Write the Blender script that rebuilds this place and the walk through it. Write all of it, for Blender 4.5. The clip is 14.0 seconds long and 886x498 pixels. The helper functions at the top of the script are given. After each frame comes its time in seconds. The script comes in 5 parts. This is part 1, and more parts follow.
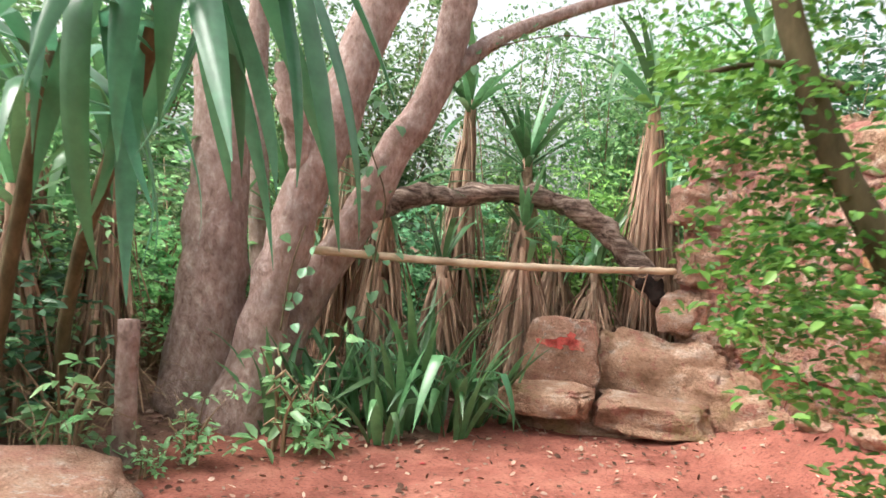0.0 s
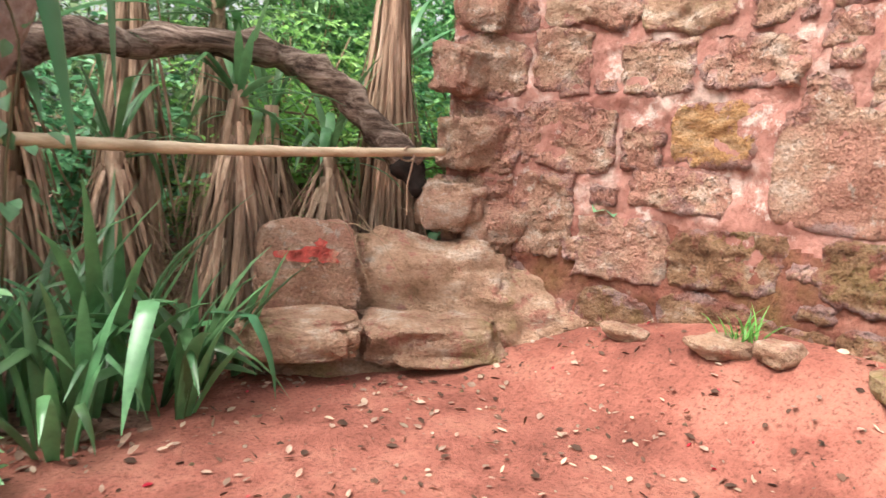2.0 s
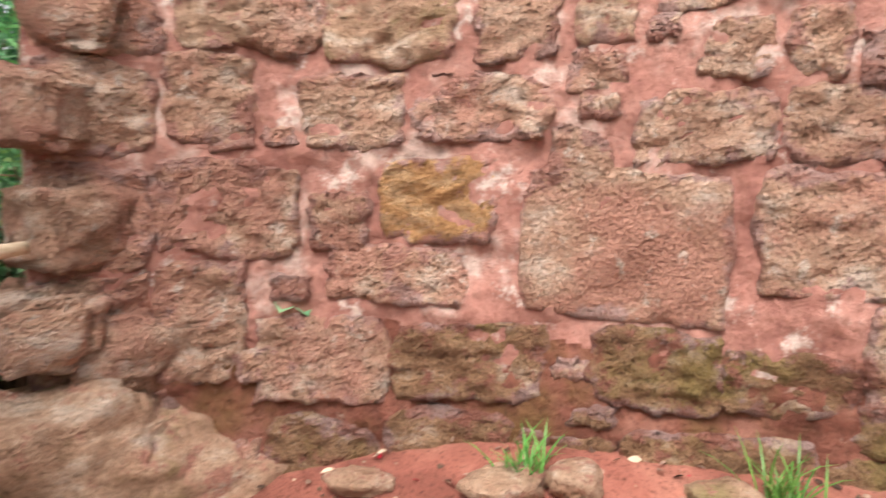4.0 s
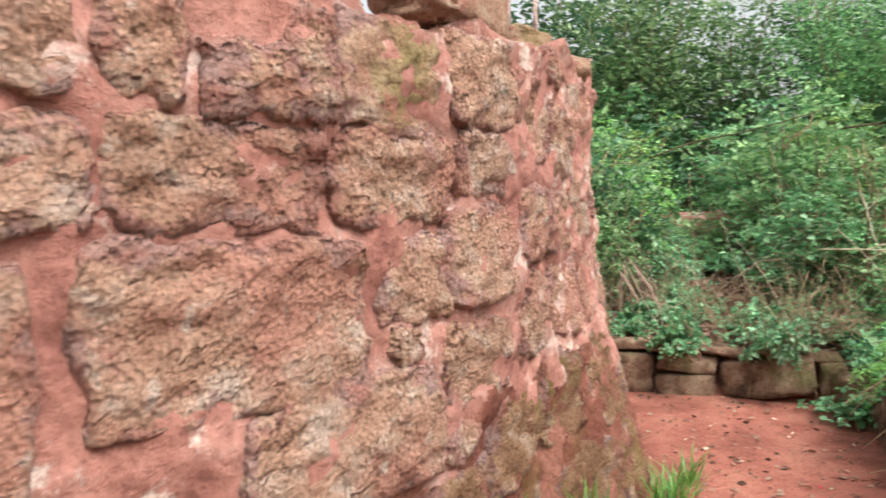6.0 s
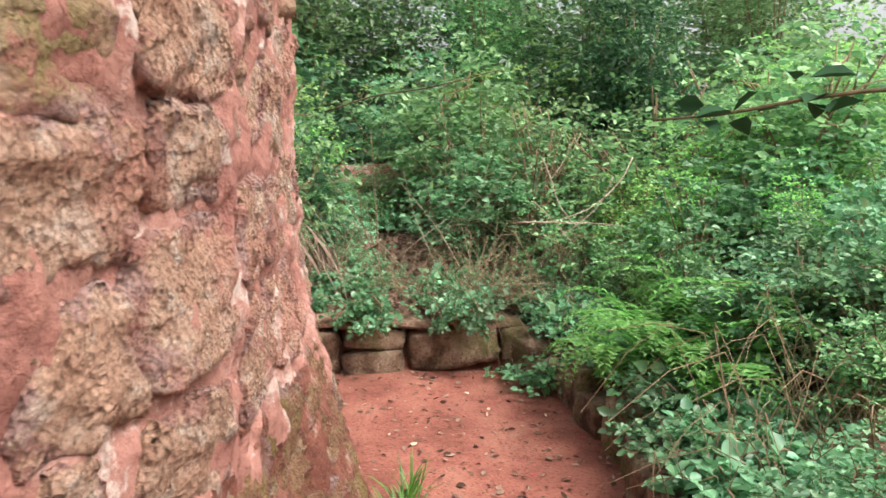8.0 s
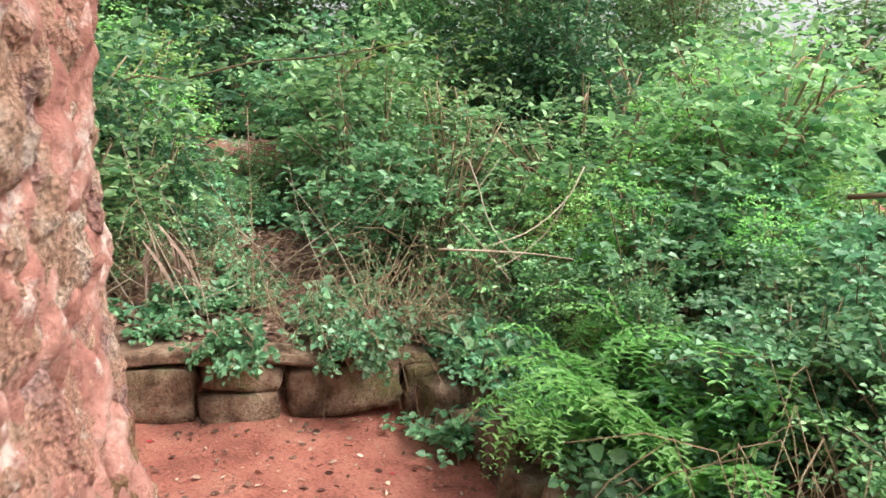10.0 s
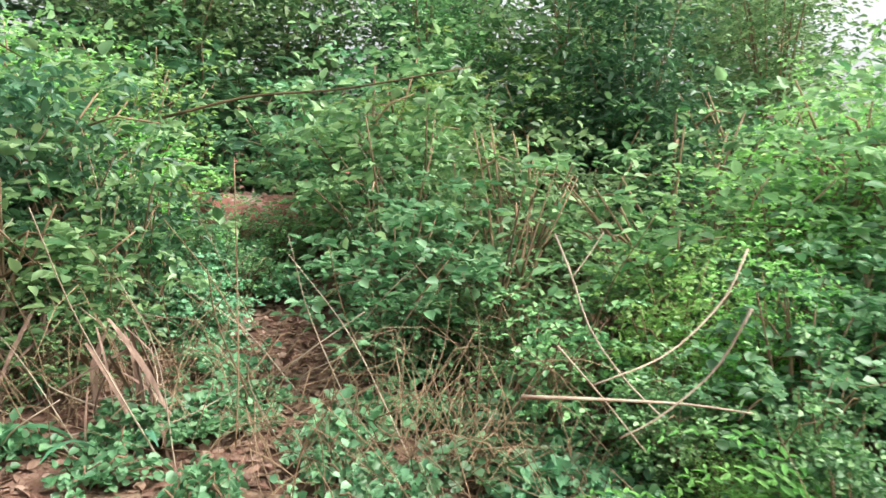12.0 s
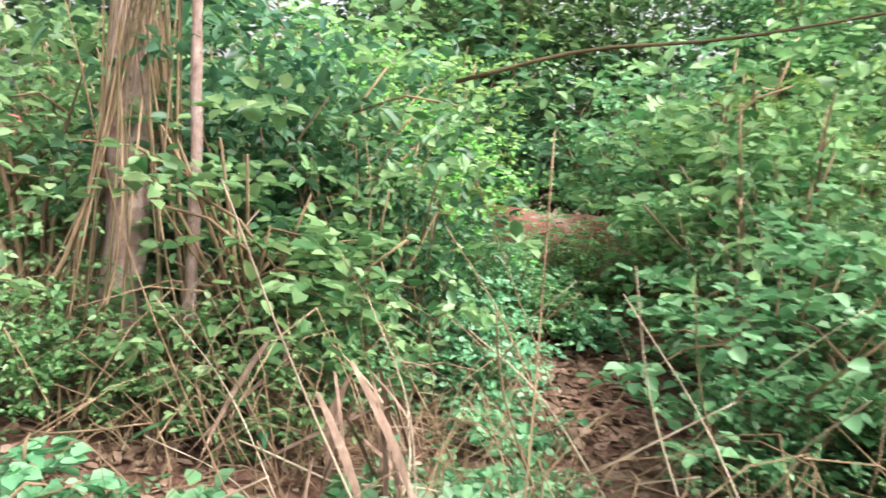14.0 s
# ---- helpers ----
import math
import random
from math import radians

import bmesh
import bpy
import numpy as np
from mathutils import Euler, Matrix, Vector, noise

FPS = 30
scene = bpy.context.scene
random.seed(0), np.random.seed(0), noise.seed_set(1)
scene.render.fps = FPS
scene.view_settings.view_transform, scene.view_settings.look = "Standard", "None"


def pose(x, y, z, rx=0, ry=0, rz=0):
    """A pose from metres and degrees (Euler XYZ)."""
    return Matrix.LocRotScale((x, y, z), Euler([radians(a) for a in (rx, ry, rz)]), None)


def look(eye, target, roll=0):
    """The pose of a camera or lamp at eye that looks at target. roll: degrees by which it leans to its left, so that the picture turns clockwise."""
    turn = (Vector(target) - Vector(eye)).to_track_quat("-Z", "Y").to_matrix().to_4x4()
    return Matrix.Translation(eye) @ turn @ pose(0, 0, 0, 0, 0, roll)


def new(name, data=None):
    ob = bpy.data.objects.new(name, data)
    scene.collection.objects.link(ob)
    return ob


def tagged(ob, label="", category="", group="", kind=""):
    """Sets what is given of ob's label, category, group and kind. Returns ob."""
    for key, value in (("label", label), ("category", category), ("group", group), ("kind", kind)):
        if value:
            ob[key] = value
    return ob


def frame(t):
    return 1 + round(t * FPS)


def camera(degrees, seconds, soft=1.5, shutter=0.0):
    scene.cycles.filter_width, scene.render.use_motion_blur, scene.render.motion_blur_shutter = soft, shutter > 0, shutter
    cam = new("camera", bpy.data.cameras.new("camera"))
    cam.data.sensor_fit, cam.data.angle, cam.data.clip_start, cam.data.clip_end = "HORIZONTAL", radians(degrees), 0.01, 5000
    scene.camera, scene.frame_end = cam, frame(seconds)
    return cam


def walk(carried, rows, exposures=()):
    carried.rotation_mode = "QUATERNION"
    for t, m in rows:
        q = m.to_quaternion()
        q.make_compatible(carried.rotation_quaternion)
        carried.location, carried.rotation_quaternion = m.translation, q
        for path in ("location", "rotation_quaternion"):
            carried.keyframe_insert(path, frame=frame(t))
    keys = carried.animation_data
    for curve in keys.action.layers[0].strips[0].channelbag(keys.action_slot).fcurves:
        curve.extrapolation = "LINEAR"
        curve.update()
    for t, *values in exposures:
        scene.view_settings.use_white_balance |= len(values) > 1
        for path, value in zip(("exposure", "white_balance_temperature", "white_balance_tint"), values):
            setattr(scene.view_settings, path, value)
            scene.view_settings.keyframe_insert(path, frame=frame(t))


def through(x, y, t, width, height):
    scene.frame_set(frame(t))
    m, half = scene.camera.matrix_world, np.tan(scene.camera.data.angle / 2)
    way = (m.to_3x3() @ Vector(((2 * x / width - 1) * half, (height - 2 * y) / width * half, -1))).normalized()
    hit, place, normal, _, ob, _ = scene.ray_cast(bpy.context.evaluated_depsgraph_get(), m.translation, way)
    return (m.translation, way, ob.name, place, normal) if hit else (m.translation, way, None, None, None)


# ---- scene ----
cam = camera(61.0, 14.0, soft=1.5, shutter=0.3)
PATH = [
    (0, (0.230, 0.140, 1.187), (0.178, 2.339, 1.156), 4.3),
    (0.5, (0.116, 0.532, 1.159), (0.162, 2.729, 1.049), 4.3),
    (1, (0.019, 0.879, 1.158), (0.252, 3.061, 1.014), 4.2),
    (1.5, (-0.092, 1.294, 1.162), (0.565, 3.381, 0.942), 3.8),
    (2, (-0.122, 1.672, 1.153), (0.869, 3.609, 0.833), 3.9),
    (2.2, (-0.107, 1.816, 1.156), (0.943, 3.720, 0.827), 3.9),
    (4.3, (0.329, 3.102, 1.359), (2.408, 3.804, 1.191), 1.0),
    (4.5, (0.426, 3.155, 1.329), (2.574, 3.607, 1.189), 0.7),
    (5, (0.716, 3.235, 1.383), (2.904, 3.111, 1.185), -0.1),
    (5.4, (0.883, 3.315, 1.429), (3.005, 2.756, 1.276), -1.0),
    (5.5, (0.944, 3.320, 1.438), (3.038, 2.666, 1.275), -0.4),
    (5.7, (1.053, 3.326, 1.445), (3.083, 2.493, 1.296), -0.4),
    (6, (1.198, 3.302, 1.465), (3.122, 2.244, 1.332), -0.4),
    (6.1, (1.254, 3.296, 1.498), (3.138, 2.169, 1.351), 0.1),
    (6.5, (1.408, 3.254, 1.525), (3.134, 1.894, 1.397), -0.3),
    (7, (1.586, 3.196, 1.533), (3.113, 1.619, 1.378), -0.1),
    (7.5, (1.817, 3.106, 1.572), (3.179, 1.393, 1.350), 0.0),
    (8, (1.987, 2.986, 1.619), (3.202, 1.178, 1.312), 0.8),
    (8.5, (2.140, 2.794, 1.612), (3.245, 0.928, 1.241), 1.6),
    (8.7, (2.202, 2.683, 1.655), (3.279, 0.804, 1.265), 1.8),
    (10.8, (2.922, 1.676, 1.772), (3.807, -0.306, 1.418), 5.3),
    (11, (2.991, 1.557, 1.789), (3.905, -0.415, 1.447), 5.5),
    (11.5, (3.169, 1.246, 1.751), (4.134, -0.710, 1.460), 4.9),
    (12, (3.341, 0.927, 1.727), (4.376, -0.999, 1.486), 4.3),
    (12.5, (3.506, 0.618, 1.682), (4.684, -1.224, 1.450), 5.2),
    (13, (3.741, 0.369, 1.657), (5.082, -1.362, 1.434), 6.7),
    (13.5, (4.007, 0.175, 1.581), (5.506, -1.420, 1.355), 7.5),
    (14, (4.252, 0.043, 1.576), (5.931, -1.357, 1.337), 7.4),
]
walk(cam, [(t, look(eye, target, roll)) for t, eye, target, roll in PATH], [(0.0, 1.25), (1.0, 1.35), (2.2, 1.2), (4.5, 0.92), (8.7, 0.92), (10.8, 1.07), (13.3, 1.14), (14.0, 1.42)])

# ---- sky and sun: bright overcast ----
world = bpy.data.worlds.new("overcast_sky")
scene.world = world
world.use_nodes = True
wn, wl = world.node_tree.nodes, world.node_tree.links
sky = wn.new("ShaderNodeTexSky")
sky.sky_type, sky.sun_disc = "NISHITA", False
sky.sun_elevation, sky.sun_rotation = radians(55), radians(260)
sky.dust_density, sky.air_density, sky.ozone_density = 6.0, 1.2, 0.6
soften = wn.new("ShaderNodeHueSaturation")
soften.inputs["Saturation"].default_value = 0.22
wl.new(sky.outputs[0], soften.inputs["Color"])
wl.new(soften.outputs[0], wn["Background"].inputs[0])
wn["Background"].inputs[1].default_value = 0.15
sun_data = bpy.data.lights.new("sun", "SUN")
sun_data.energy, sun_data.angle, sun_data.color = 1.5, radians(30), (1.0, 0.96, 0.9)
sun = new("sun", sun_data)
sun.matrix_world = look((0, 0, 30), (5.5, 1.0, 21.5))


# ---- materials ----
def shader(name):
    m = bpy.data.materials.new(name)
    m.use_nodes = True
    return m, m.node_tree.nodes, m.node_tree.links, m.node_tree.nodes["Principled BSDF"]


def ramp_node(n, stops):
    r = n.new("ShaderNodeValToRGB")
    e = r.color_ramp.elements
    while len(e) < len(stops):
        e.new(0.5)
    for el, (at, c) in zip(e, stops):
        el.position, el.color = at, (*c, 1)
    return r


def noise_node(n, l, scale, detail=6, rough=0.6, coord=None, squash=None):
    t = n.new("ShaderNodeTexNoise")
    t.inputs["Scale"].default_value, t.inputs["Detail"].default_value, t.inputs["Roughness"].default_value = scale, detail, rough
    if coord is not None:
        if squash:
            mp = n.new("ShaderNodeMapping")
            mp.inputs["Scale"].default_value = squash
            l.new(coord, mp.inputs["Vector"])
            coord = mp.outputs[0]
        l.new(coord, t.inputs["Vector"])
    return t


def mix_node(n, l, fac, a, b, kind="MIX"):
    m = n.new("ShaderNodeMix")
    m.data_type, m.blend_type = "RGBA", kind
    for sock, v in ((m.inputs[0], fac), (m.inputs[6], a), (m.inputs[7], b)):
        if isinstance(v, (int, float)):
            sock.default_value = v
        elif isinstance(v, tuple):
            sock.default_value = (*v, 1)
        else:
            l.new(v, sock)
    return m.outputs[2]


def bump_node(n, l, height, strength, distance, normal=None):
    b = n.new("ShaderNodeBump")
    b.inputs["Strength"].default_value, b.inputs["Distance"].default_value = strength, distance
    l.new(height, b.inputs["Height"])
    if normal is not None:
        l.new(normal, b.inputs["Normal"])
    return b.outputs[0]


def earthy(name, stops, coarse, fine, blotch, blotch_at, bump=0.02, rough=0.95, stretch=None, pits=0.0, tint=0.0, smear=None, smear_at=0.55, rim=None, grainy=0.6):
    """Mineral surfaces: colour ramp on coarse noise, blotches, fine grain and relief."""
    m, n, l, b = shader(name)
    geo = n.new("ShaderNodeNewGeometry").outputs["Position"]
    big = noise_node(n, l, coarse, 7, 0.65, geo, stretch)
    small = noise_node(n, l, fine, 6, 0.7, geo, stretch)
    col = ramp_node(n, stops)
    l.new(big.outputs[0], col.inputs[0])
    spots = noise_node(n, l, coarse * 0.45, 5, 0.6, geo)
    mask = ramp_node(n, [(blotch_at, (0, 0, 0)), (blotch_at + 0.12, (1, 1, 1))])
    l.new(spots.outputs[0], mask.inputs[0])
    c = mix_node(n, l, mask.outputs[0], col.outputs[0], blotch)
    if smear:
        wash = noise_node(n, l, coarse * 1.7, 8, 0.72, geo)
        wm = ramp_node(n, [(smear_at, (0, 0, 0)), (smear_at + 0.07, (1, 1, 1))])
        l.new(wash.outputs[0], wm.inputs[0])
        c = mix_node(n, l, wm.outputs[0], c, smear)
    if rim:
        at = n.new("ShaderNodeAttribute")
        at.attribute_name = "rim"
        worn = noise_node(n, l, 6, 7, 0.7, geo)
        both = n.new("ShaderNodeMath")
        both.operation = "MULTIPLY_ADD"
        both.inputs[1].default_value = 4.5
        l.new(worn.outputs[0], both.inputs[0])
        l.new(at.outputs["Fac"], both.inputs[2])
        shift = n.new("ShaderNodeMapRange")
        shift.inputs["From Min"].default_value, shift.inputs["From Max"].default_value = 2.85, 3.1
        l.new(both.outputs[0], shift.inputs["Value"])
        lime = ramp_node(n, [(0.42, rim), (0.6, tuple(0.75 * k + 0.14 for k in rim))])
        l.new(big.outputs[0], lime.inputs[0])
        c = mix_node(n, l, shift.outputs[0], c, lime.outputs[0])
    lo = 1 - grainy
    grain = ramp_node(n, [(0.34, (lo, lo * 0.95, lo * 0.93)), (0.46, (0.95, 0.95, 0.95)), (0.62, (1.15, 1.15, 1.15))])
    l.new(small.outputs[0], grain.inputs[0])
    c = mix_node(n, l, 0.85, c, grain.outputs[0], "MULTIPLY")
    if tint:
        info = n.new("ShaderNodeObjectInfo")
        hue = n.new("ShaderNodeHueSaturation")
        mr = n.new("ShaderNodeMapRange")
        mr.inputs["To Min"].default_value, mr.inputs["To Max"].default_value = 1 - tint, 1 + tint
        l.new(info.outputs["Random"], mr.inputs["Value"])
        l.new(mr.outputs[0], hue.inputs["Value"])
        l.new(c, hue.inputs["Color"])
        c = hue.outputs[0]
    l.new(c, b.inputs["Base Color"])
    b.inputs["Roughness"].default_value = rough
    b.inputs["Specular IOR Level"].default_value = 0.2
    nor = bump_node(n, l, small.outputs[0], 0.9, bump)
    nor = bump_node(n, l, big.outputs[0], 0.6, 0.03, nor)
    if pits:
        v = n.new("ShaderNodeTexVoronoi")
        v.inputs["Scale"].default_value = 60
        l.new(geo, v.inputs["Vector"])
        nor = bump_node(n, l, v.outputs["Distance"], pits, 0.012, nor)
    l.new(nor, b.inputs["Normal"])
    return m


def foliage(name, dark, light, through=0.35, rough=0.4, spec=0.6, vary=1.0):
    """Thin leaves: each leaf and each plant a little different, light shining through."""
    m, n, l, b = shader(name)
    geo = n.new("ShaderNodeNewGeometry")
    info = n.new("ShaderNodeObjectInfo")
    r = ramp_node(n, [(0.0, dark), (0.55, tuple((a + c) / 2 for a, c in zip(dark, light))), (1.0, light)])
    l.new(geo.outputs["Random Per Island"], r.inputs[0])
    hue = n.new("ShaderNodeHueSaturation")
    mr = n.new("ShaderNodeMapRange")
    mr.inputs["To Min"].default_value, mr.inputs["To Max"].default_value = 1 - 0.35 * vary, 1 + 0.35 * vary
    l.new(info.outputs["Random"], mr.inputs["Value"])
    l.new(mr.outputs[0], hue.inputs["Value"])
    mh = n.new("ShaderNodeMapRange")
    mh.inputs["To Min"].default_value, mh.inputs["To Max"].default_value = 0.5 - 0.025 * vary, 0.5 + 0.02 * vary
    l.new(info.outputs["Random"], mh.inputs["Value"])
    l.new(mh.outputs[0], hue.inputs["Hue"])
    blot = noise_node(n, l, 14, 4, 0.6, geo.outputs["Position"])
    br = ramp_node(n, [(0.3, (0.65, 0.65, 0.65)), (0.7, (1.2, 1.2, 1.2))])
    l.new(blot.outputs[0], br.inputs[0])
    c = mix_node(n, l, 0.8, r.outputs[0], br.outputs[0], "MULTIPLY")
    l.new(c, hue.inputs["Color"])
    l.new(hue.outputs[0], b.inputs["Base Color"])
    b.inputs["Roughness"].default_value = rough
    b.inputs["Specular IOR Level"].default_value = spec
    tr = n.new("ShaderNodeBsdfTranslucent")
    l.new(hue.outputs[0], tr.inputs[0])
    mx = n.new("ShaderNodeMixShader")
    mx.inputs[0].default_value = through
    l.new(b.outputs[0], mx.inputs[1])
    l.new(tr.outputs[0], mx.inputs[2])
    l.new(mx.outputs[0], n["Material Output"].inputs[0])
    return m


def fibrous(name, stops, scale, squash, bump=0.015, rough=0.9):
    """Bark, dead wood and dry leaves: noise drawn out along the local height."""
    m, n, l, b = shader(name)
    tc = n.new("ShaderNodeTexCoord").outputs["Object"]
    geo = n.new("ShaderNodeNewGeometry")
    t = noise_node(n, l, scale, 7, 0.7, tc, squash)
    r = ramp_node(n, stops)
    l.new(t.outputs[0], r.inputs[0])
    big = noise_node(n, l, 2.5, 4, 0.6, geo.outputs["Position"])
    br = ramp_node(n, [(0.3, (0.6, 0.6, 0.6)), (0.7, (1.25, 1.22, 1.2))])
    l.new(big.outputs[0], br.inputs[0])
    c = mix_node(n, l, 0.85, r.outputs[0], br.outputs[0], "MULTIPLY")
    isl = ramp_node(n, [(0.0, (0.4, 0.38, 0.36)), (1.0, (1.45, 1.45, 1.45))])
    l.new(geo.outputs["Random Per Island"], isl.inputs[0])
    c = mix_node(n, l, 0.7, c, isl.outputs[0], "MULTIPLY")
    l.new(c, b.inputs["Base Color"])
    b.inputs["Roughness"].default_value = rough
    b.inputs["Specular IOR Level"].default_value = 0.2
    l.new(bump_node(n, l, t.outputs[0], 1.0, bump), b.inputs["Normal"])
    return m


EARTH = earthy("red_earth", [(0.36, (0.21, 0.072, 0.052)), (0.5, (0.32, 0.115, 0.083)), (0.62, (0.39, 0.16, 0.115))], 2.2, 55, (0.25, 0.09, 0.066), 0.55, 0.014, smear=(0.35, 0.14, 0.10), smear_at=0.60)
LITTER_EARTH = earthy("leaf_litter_earth", [(0.3, (0.10, 0.055, 0.04)), (0.5, (0.24, 0.13, 0.095)), (0.72, (0.38, 0.25, 0.19))], 9, 70, (0.16, 0.10, 0.06), 0.55, 0.012)
MORTAR = earthy("pink_lime_mortar", [(0.36, (0.29, 0.125, 0.10)), (0.46, (0.375, 0.172, 0.135)), (0.55, (0.42, 0.21, 0.168)), (0.65, (0.58, 0.42, 0.36))], 3.4, 32, (0.33, 0.15, 0.12), 0.56, 0.022, smear=(0.60, 0.47, 0.41), smear_at=0.562, grainy=0.35)
# red clay, its colour darkened further to paint the shade low on the wall
SHADED_CLAY = earthy("shaded_red_clay_mortar", [(0.36, (0.14, 0.052, 0.036)), (0.5, (0.24, 0.09, 0.062)), (0.62, (0.33, 0.145, 0.105))], 4.2, 40, (0.19, 0.10, 0.045), 0.54, 0.035, smear=(0.46, 0.31, 0.25), smear_at=0.62, grainy=0.45)
# earth stain plus painted shade of the lowest courses, both in the stone's colour
STAINED_SHADED = earthy("earth_stained_shaded_sandstone", [(0.34, (0.17, 0.09, 0.05)), (0.44, (0.275, 0.15, 0.085)), (0.54, (0.35, 0.205, 0.12)), (0.66, (0.50, 0.37, 0.285))], 5, 70, (0.245, 0.165, 0.065), 0.52, 0.06, stretch=(1, 1, 1.7), pits=0.8, tint=0.08, smear=(0.29, 0.12, 0.085), smear_at=0.54, rim=(0.27, 0.108, 0.078), grainy=0.5)
STONE = earthy("tan_sandstone", [(0.34, (0.41, 0.225, 0.155)), (0.44, (0.52, 0.305, 0.212)), (0.54, (0.575, 0.365, 0.265)), (0.66, (0.67, 0.52, 0.425))], 6, 78, (0.53, 0.27, 0.20), 0.49, 0.07, stretch=(1, 1, 1.7), pits=1.0, tint=0.08, smear=(0.63, 0.49, 0.41), smear_at=0.58, rim=(0.42, 0.20, 0.156), grainy=0.38)
OCHRE = earthy("ochre_sandstone", [(0.38, (0.40, 0.20, 0.085)), (0.5, (0.53, 0.285, 0.13)), (0.6, (0.58, 0.36, 0.20))], 7, 50, (0.50, 0.27, 0.15), 0.62, 0.065, stretch=(1, 1, 2.2), pits=0.6, rim=(0.42, 0.20, 0.158), grainy=0.5)
MOSSY = earthy("mossy_sandstone", [(0.34, (0.30, 0.18, 0.11)), (0.44, (0.45, 0.27, 0.18)), (0.54, (0.53, 0.345, 0.24)), (0.66, (0.64, 0.50, 0.40))], 5, 50, (0.35, 0.26, 0.125), 0.56, 0.045, stretch=(1, 1, 1.7), pits=0.5, tint=0.08, smear=(0.44, 0.21, 0.155), smear_at=0.54, rim=(0.40, 0.18, 0.135), grainy=0.38)
KERB = earthy("brown_field_stone", [(0.36, (0.12, 0.072, 0.048)), (0.5, (0.29, 0.185, 0.125)), (0.63, (0.45, 0.33, 0.235))], 6, 52, (0.19, 0.165, 0.075), 0.54, 0.04, tint=0.2, smear=(0.31, 0.15, 0.10), smear_at=0.6)
RED_PAINT = earthy("faded_red_paint", [(0.3, (0.52, 0.07, 0.06)), (0.7, (0.60, 0.15, 0.12))], 22, 60, (0.50, 0.27, 0.19), 0.53, 0.01)
BARK = fibrous("mauve_brown_bark", [(0.32, (0.24, 0.16, 0.138)), (0.43, (0.38, 0.26, 0.225)), (0.53, (0.46, 0.335, 0.30)), (0.67, (0.60, 0.49, 0.45))], 14, (1.6, 1.6, 1.0), 0.04)
TWIG = fibrous("dry_twig_bark", [(0.3, (0.17, 0.11, 0.07)), (0.7, (0.42, 0.31, 0.2))], 20, (1, 1, 0.3), 0.004)
GREEN_BARK = fibrous("dark_green_bark", [(0.3, (0.06, 0.05, 0.025)), (0.7, (0.18, 0.14, 0.08))], 14, (1, 1, 0.3), 0.006)
DEADWOOD = fibrous("grey_brown_dead_wood", [(0.38, (0.06, 0.04, 0.032)), (0.48, (0.2, 0.14, 0.11)), (0.62, (0.46, 0.36, 0.3))], 9, (0.3, 3.0, 3.0), 0.05)
CHAR = fibrous("charred_wood", [(0.3, (0.01, 0.008, 0.007)), (0.7, (0.05, 0.035, 0.03))], 14, (1, 1, 1), 0.02)
BAMBOO = fibrous("pale_bamboo", [(0.35, (0.42, 0.31, 0.2)), (0.62, (0.64, 0.52, 0.38))], 8, (0.4, 3, 3), 0.003, 0.55)
BLEACHED = fibrous("bleached_sticks", [(0.3, (0.33, 0.26, 0.19)), (0.7, (0.62, 0.53, 0.42))], 14, (1, 1, 0.3), 0.002)
STRAW = fibrous("dry_hanging_leaves", [(0.25, (0.17, 0.105, 0.075)), (0.5, (0.42, 0.275, 0.195)), (0.68, (0.66, 0.5, 0.38))], 8, (2, 2, 0.3), 0.006)
LITTER = fibrous("dry_fallen_leaves", [(0.25, (0.15, 0.09, 0.068)), (0.5, (0.34, 0.22, 0.165)), (0.8, (0.62, 0.49, 0.40))], 12, (1, 1, 1), 0.002)
LITTER_DARK = fibrous("dark_leaf_bits", [(0.3, (0.05, 0.03, 0.022)), (0.7, (0.15, 0.08, 0.055))], 12, (1, 1, 1), 0.002)
LITTER_PALE = fibrous("pale_leaf_bits", [(0.3, (0.42, 0.3, 0.21)), (0.7, (0.64, 0.5, 0.38))], 12, (1, 1, 1), 0.002)
OVERHANG = foliage("dark_overhanging_leaves", (0.012, 0.045, 0.02), (0.04, 0.11, 0.04), 0.15, 0.7, 0.12, vary=0.0)
DEADLEAF = fibrous("brown_dead_straps", [(0.3, (0.13, 0.085, 0.065)), (0.55, (0.30, 0.205, 0.16)), (0.7, (0.50, 0.38, 0.30))], 10, (2, 2, 0.3), 0.004)
PETAL = foliage("red_petals", (0.5, 0.01, 0.03), (0.75, 0.03, 0.05), 0.2)
BLADE = foliage("blue_green_blades", (0.035, 0.15, 0.075), (0.14, 0.36, 0.19), 0.3, 0.28, 0.7)
BLADE_DARK = foliage("dark_green_blades", (0.035, 0.13, 0.05), (0.20, 0.40, 0.17), 0.3, 0.3, 0.6)
SHRUB = foliage("shrub_leaves", (0.07, 0.22, 0.08), (0.43, 0.68, 0.31), 0.45, 0.36, 0.7)
SHRUB_BRIGHT = foliage("bright_shrub_leaves", (0.20, 0.48, 0.11), (0.52, 0.82, 0.28), 0.5, 0.38)
SHRUB_DARK = foliage("dark_tree_leaves", (0.04, 0.13, 0.065), (0.14, 0.30, 0.15), 0.38, 0.36)
COVER = foliage("ground_cover_leaves", (0.09, 0.27, 0.12), (0.34, 0.62, 0.33), 0.42, 0.38, 0.7)
SPRIG = foliage("young_sprig_leaves", (0.24, 0.55, 0.24), (0.48, 0.80, 0.42), 0.45, 0.38, vary=0.4)
SLIM = foliage("slim_tree_leaves", (0.045, 0.17, 0.03), (0.26, 0.50, 0.11), 0.45, vary=0.0)
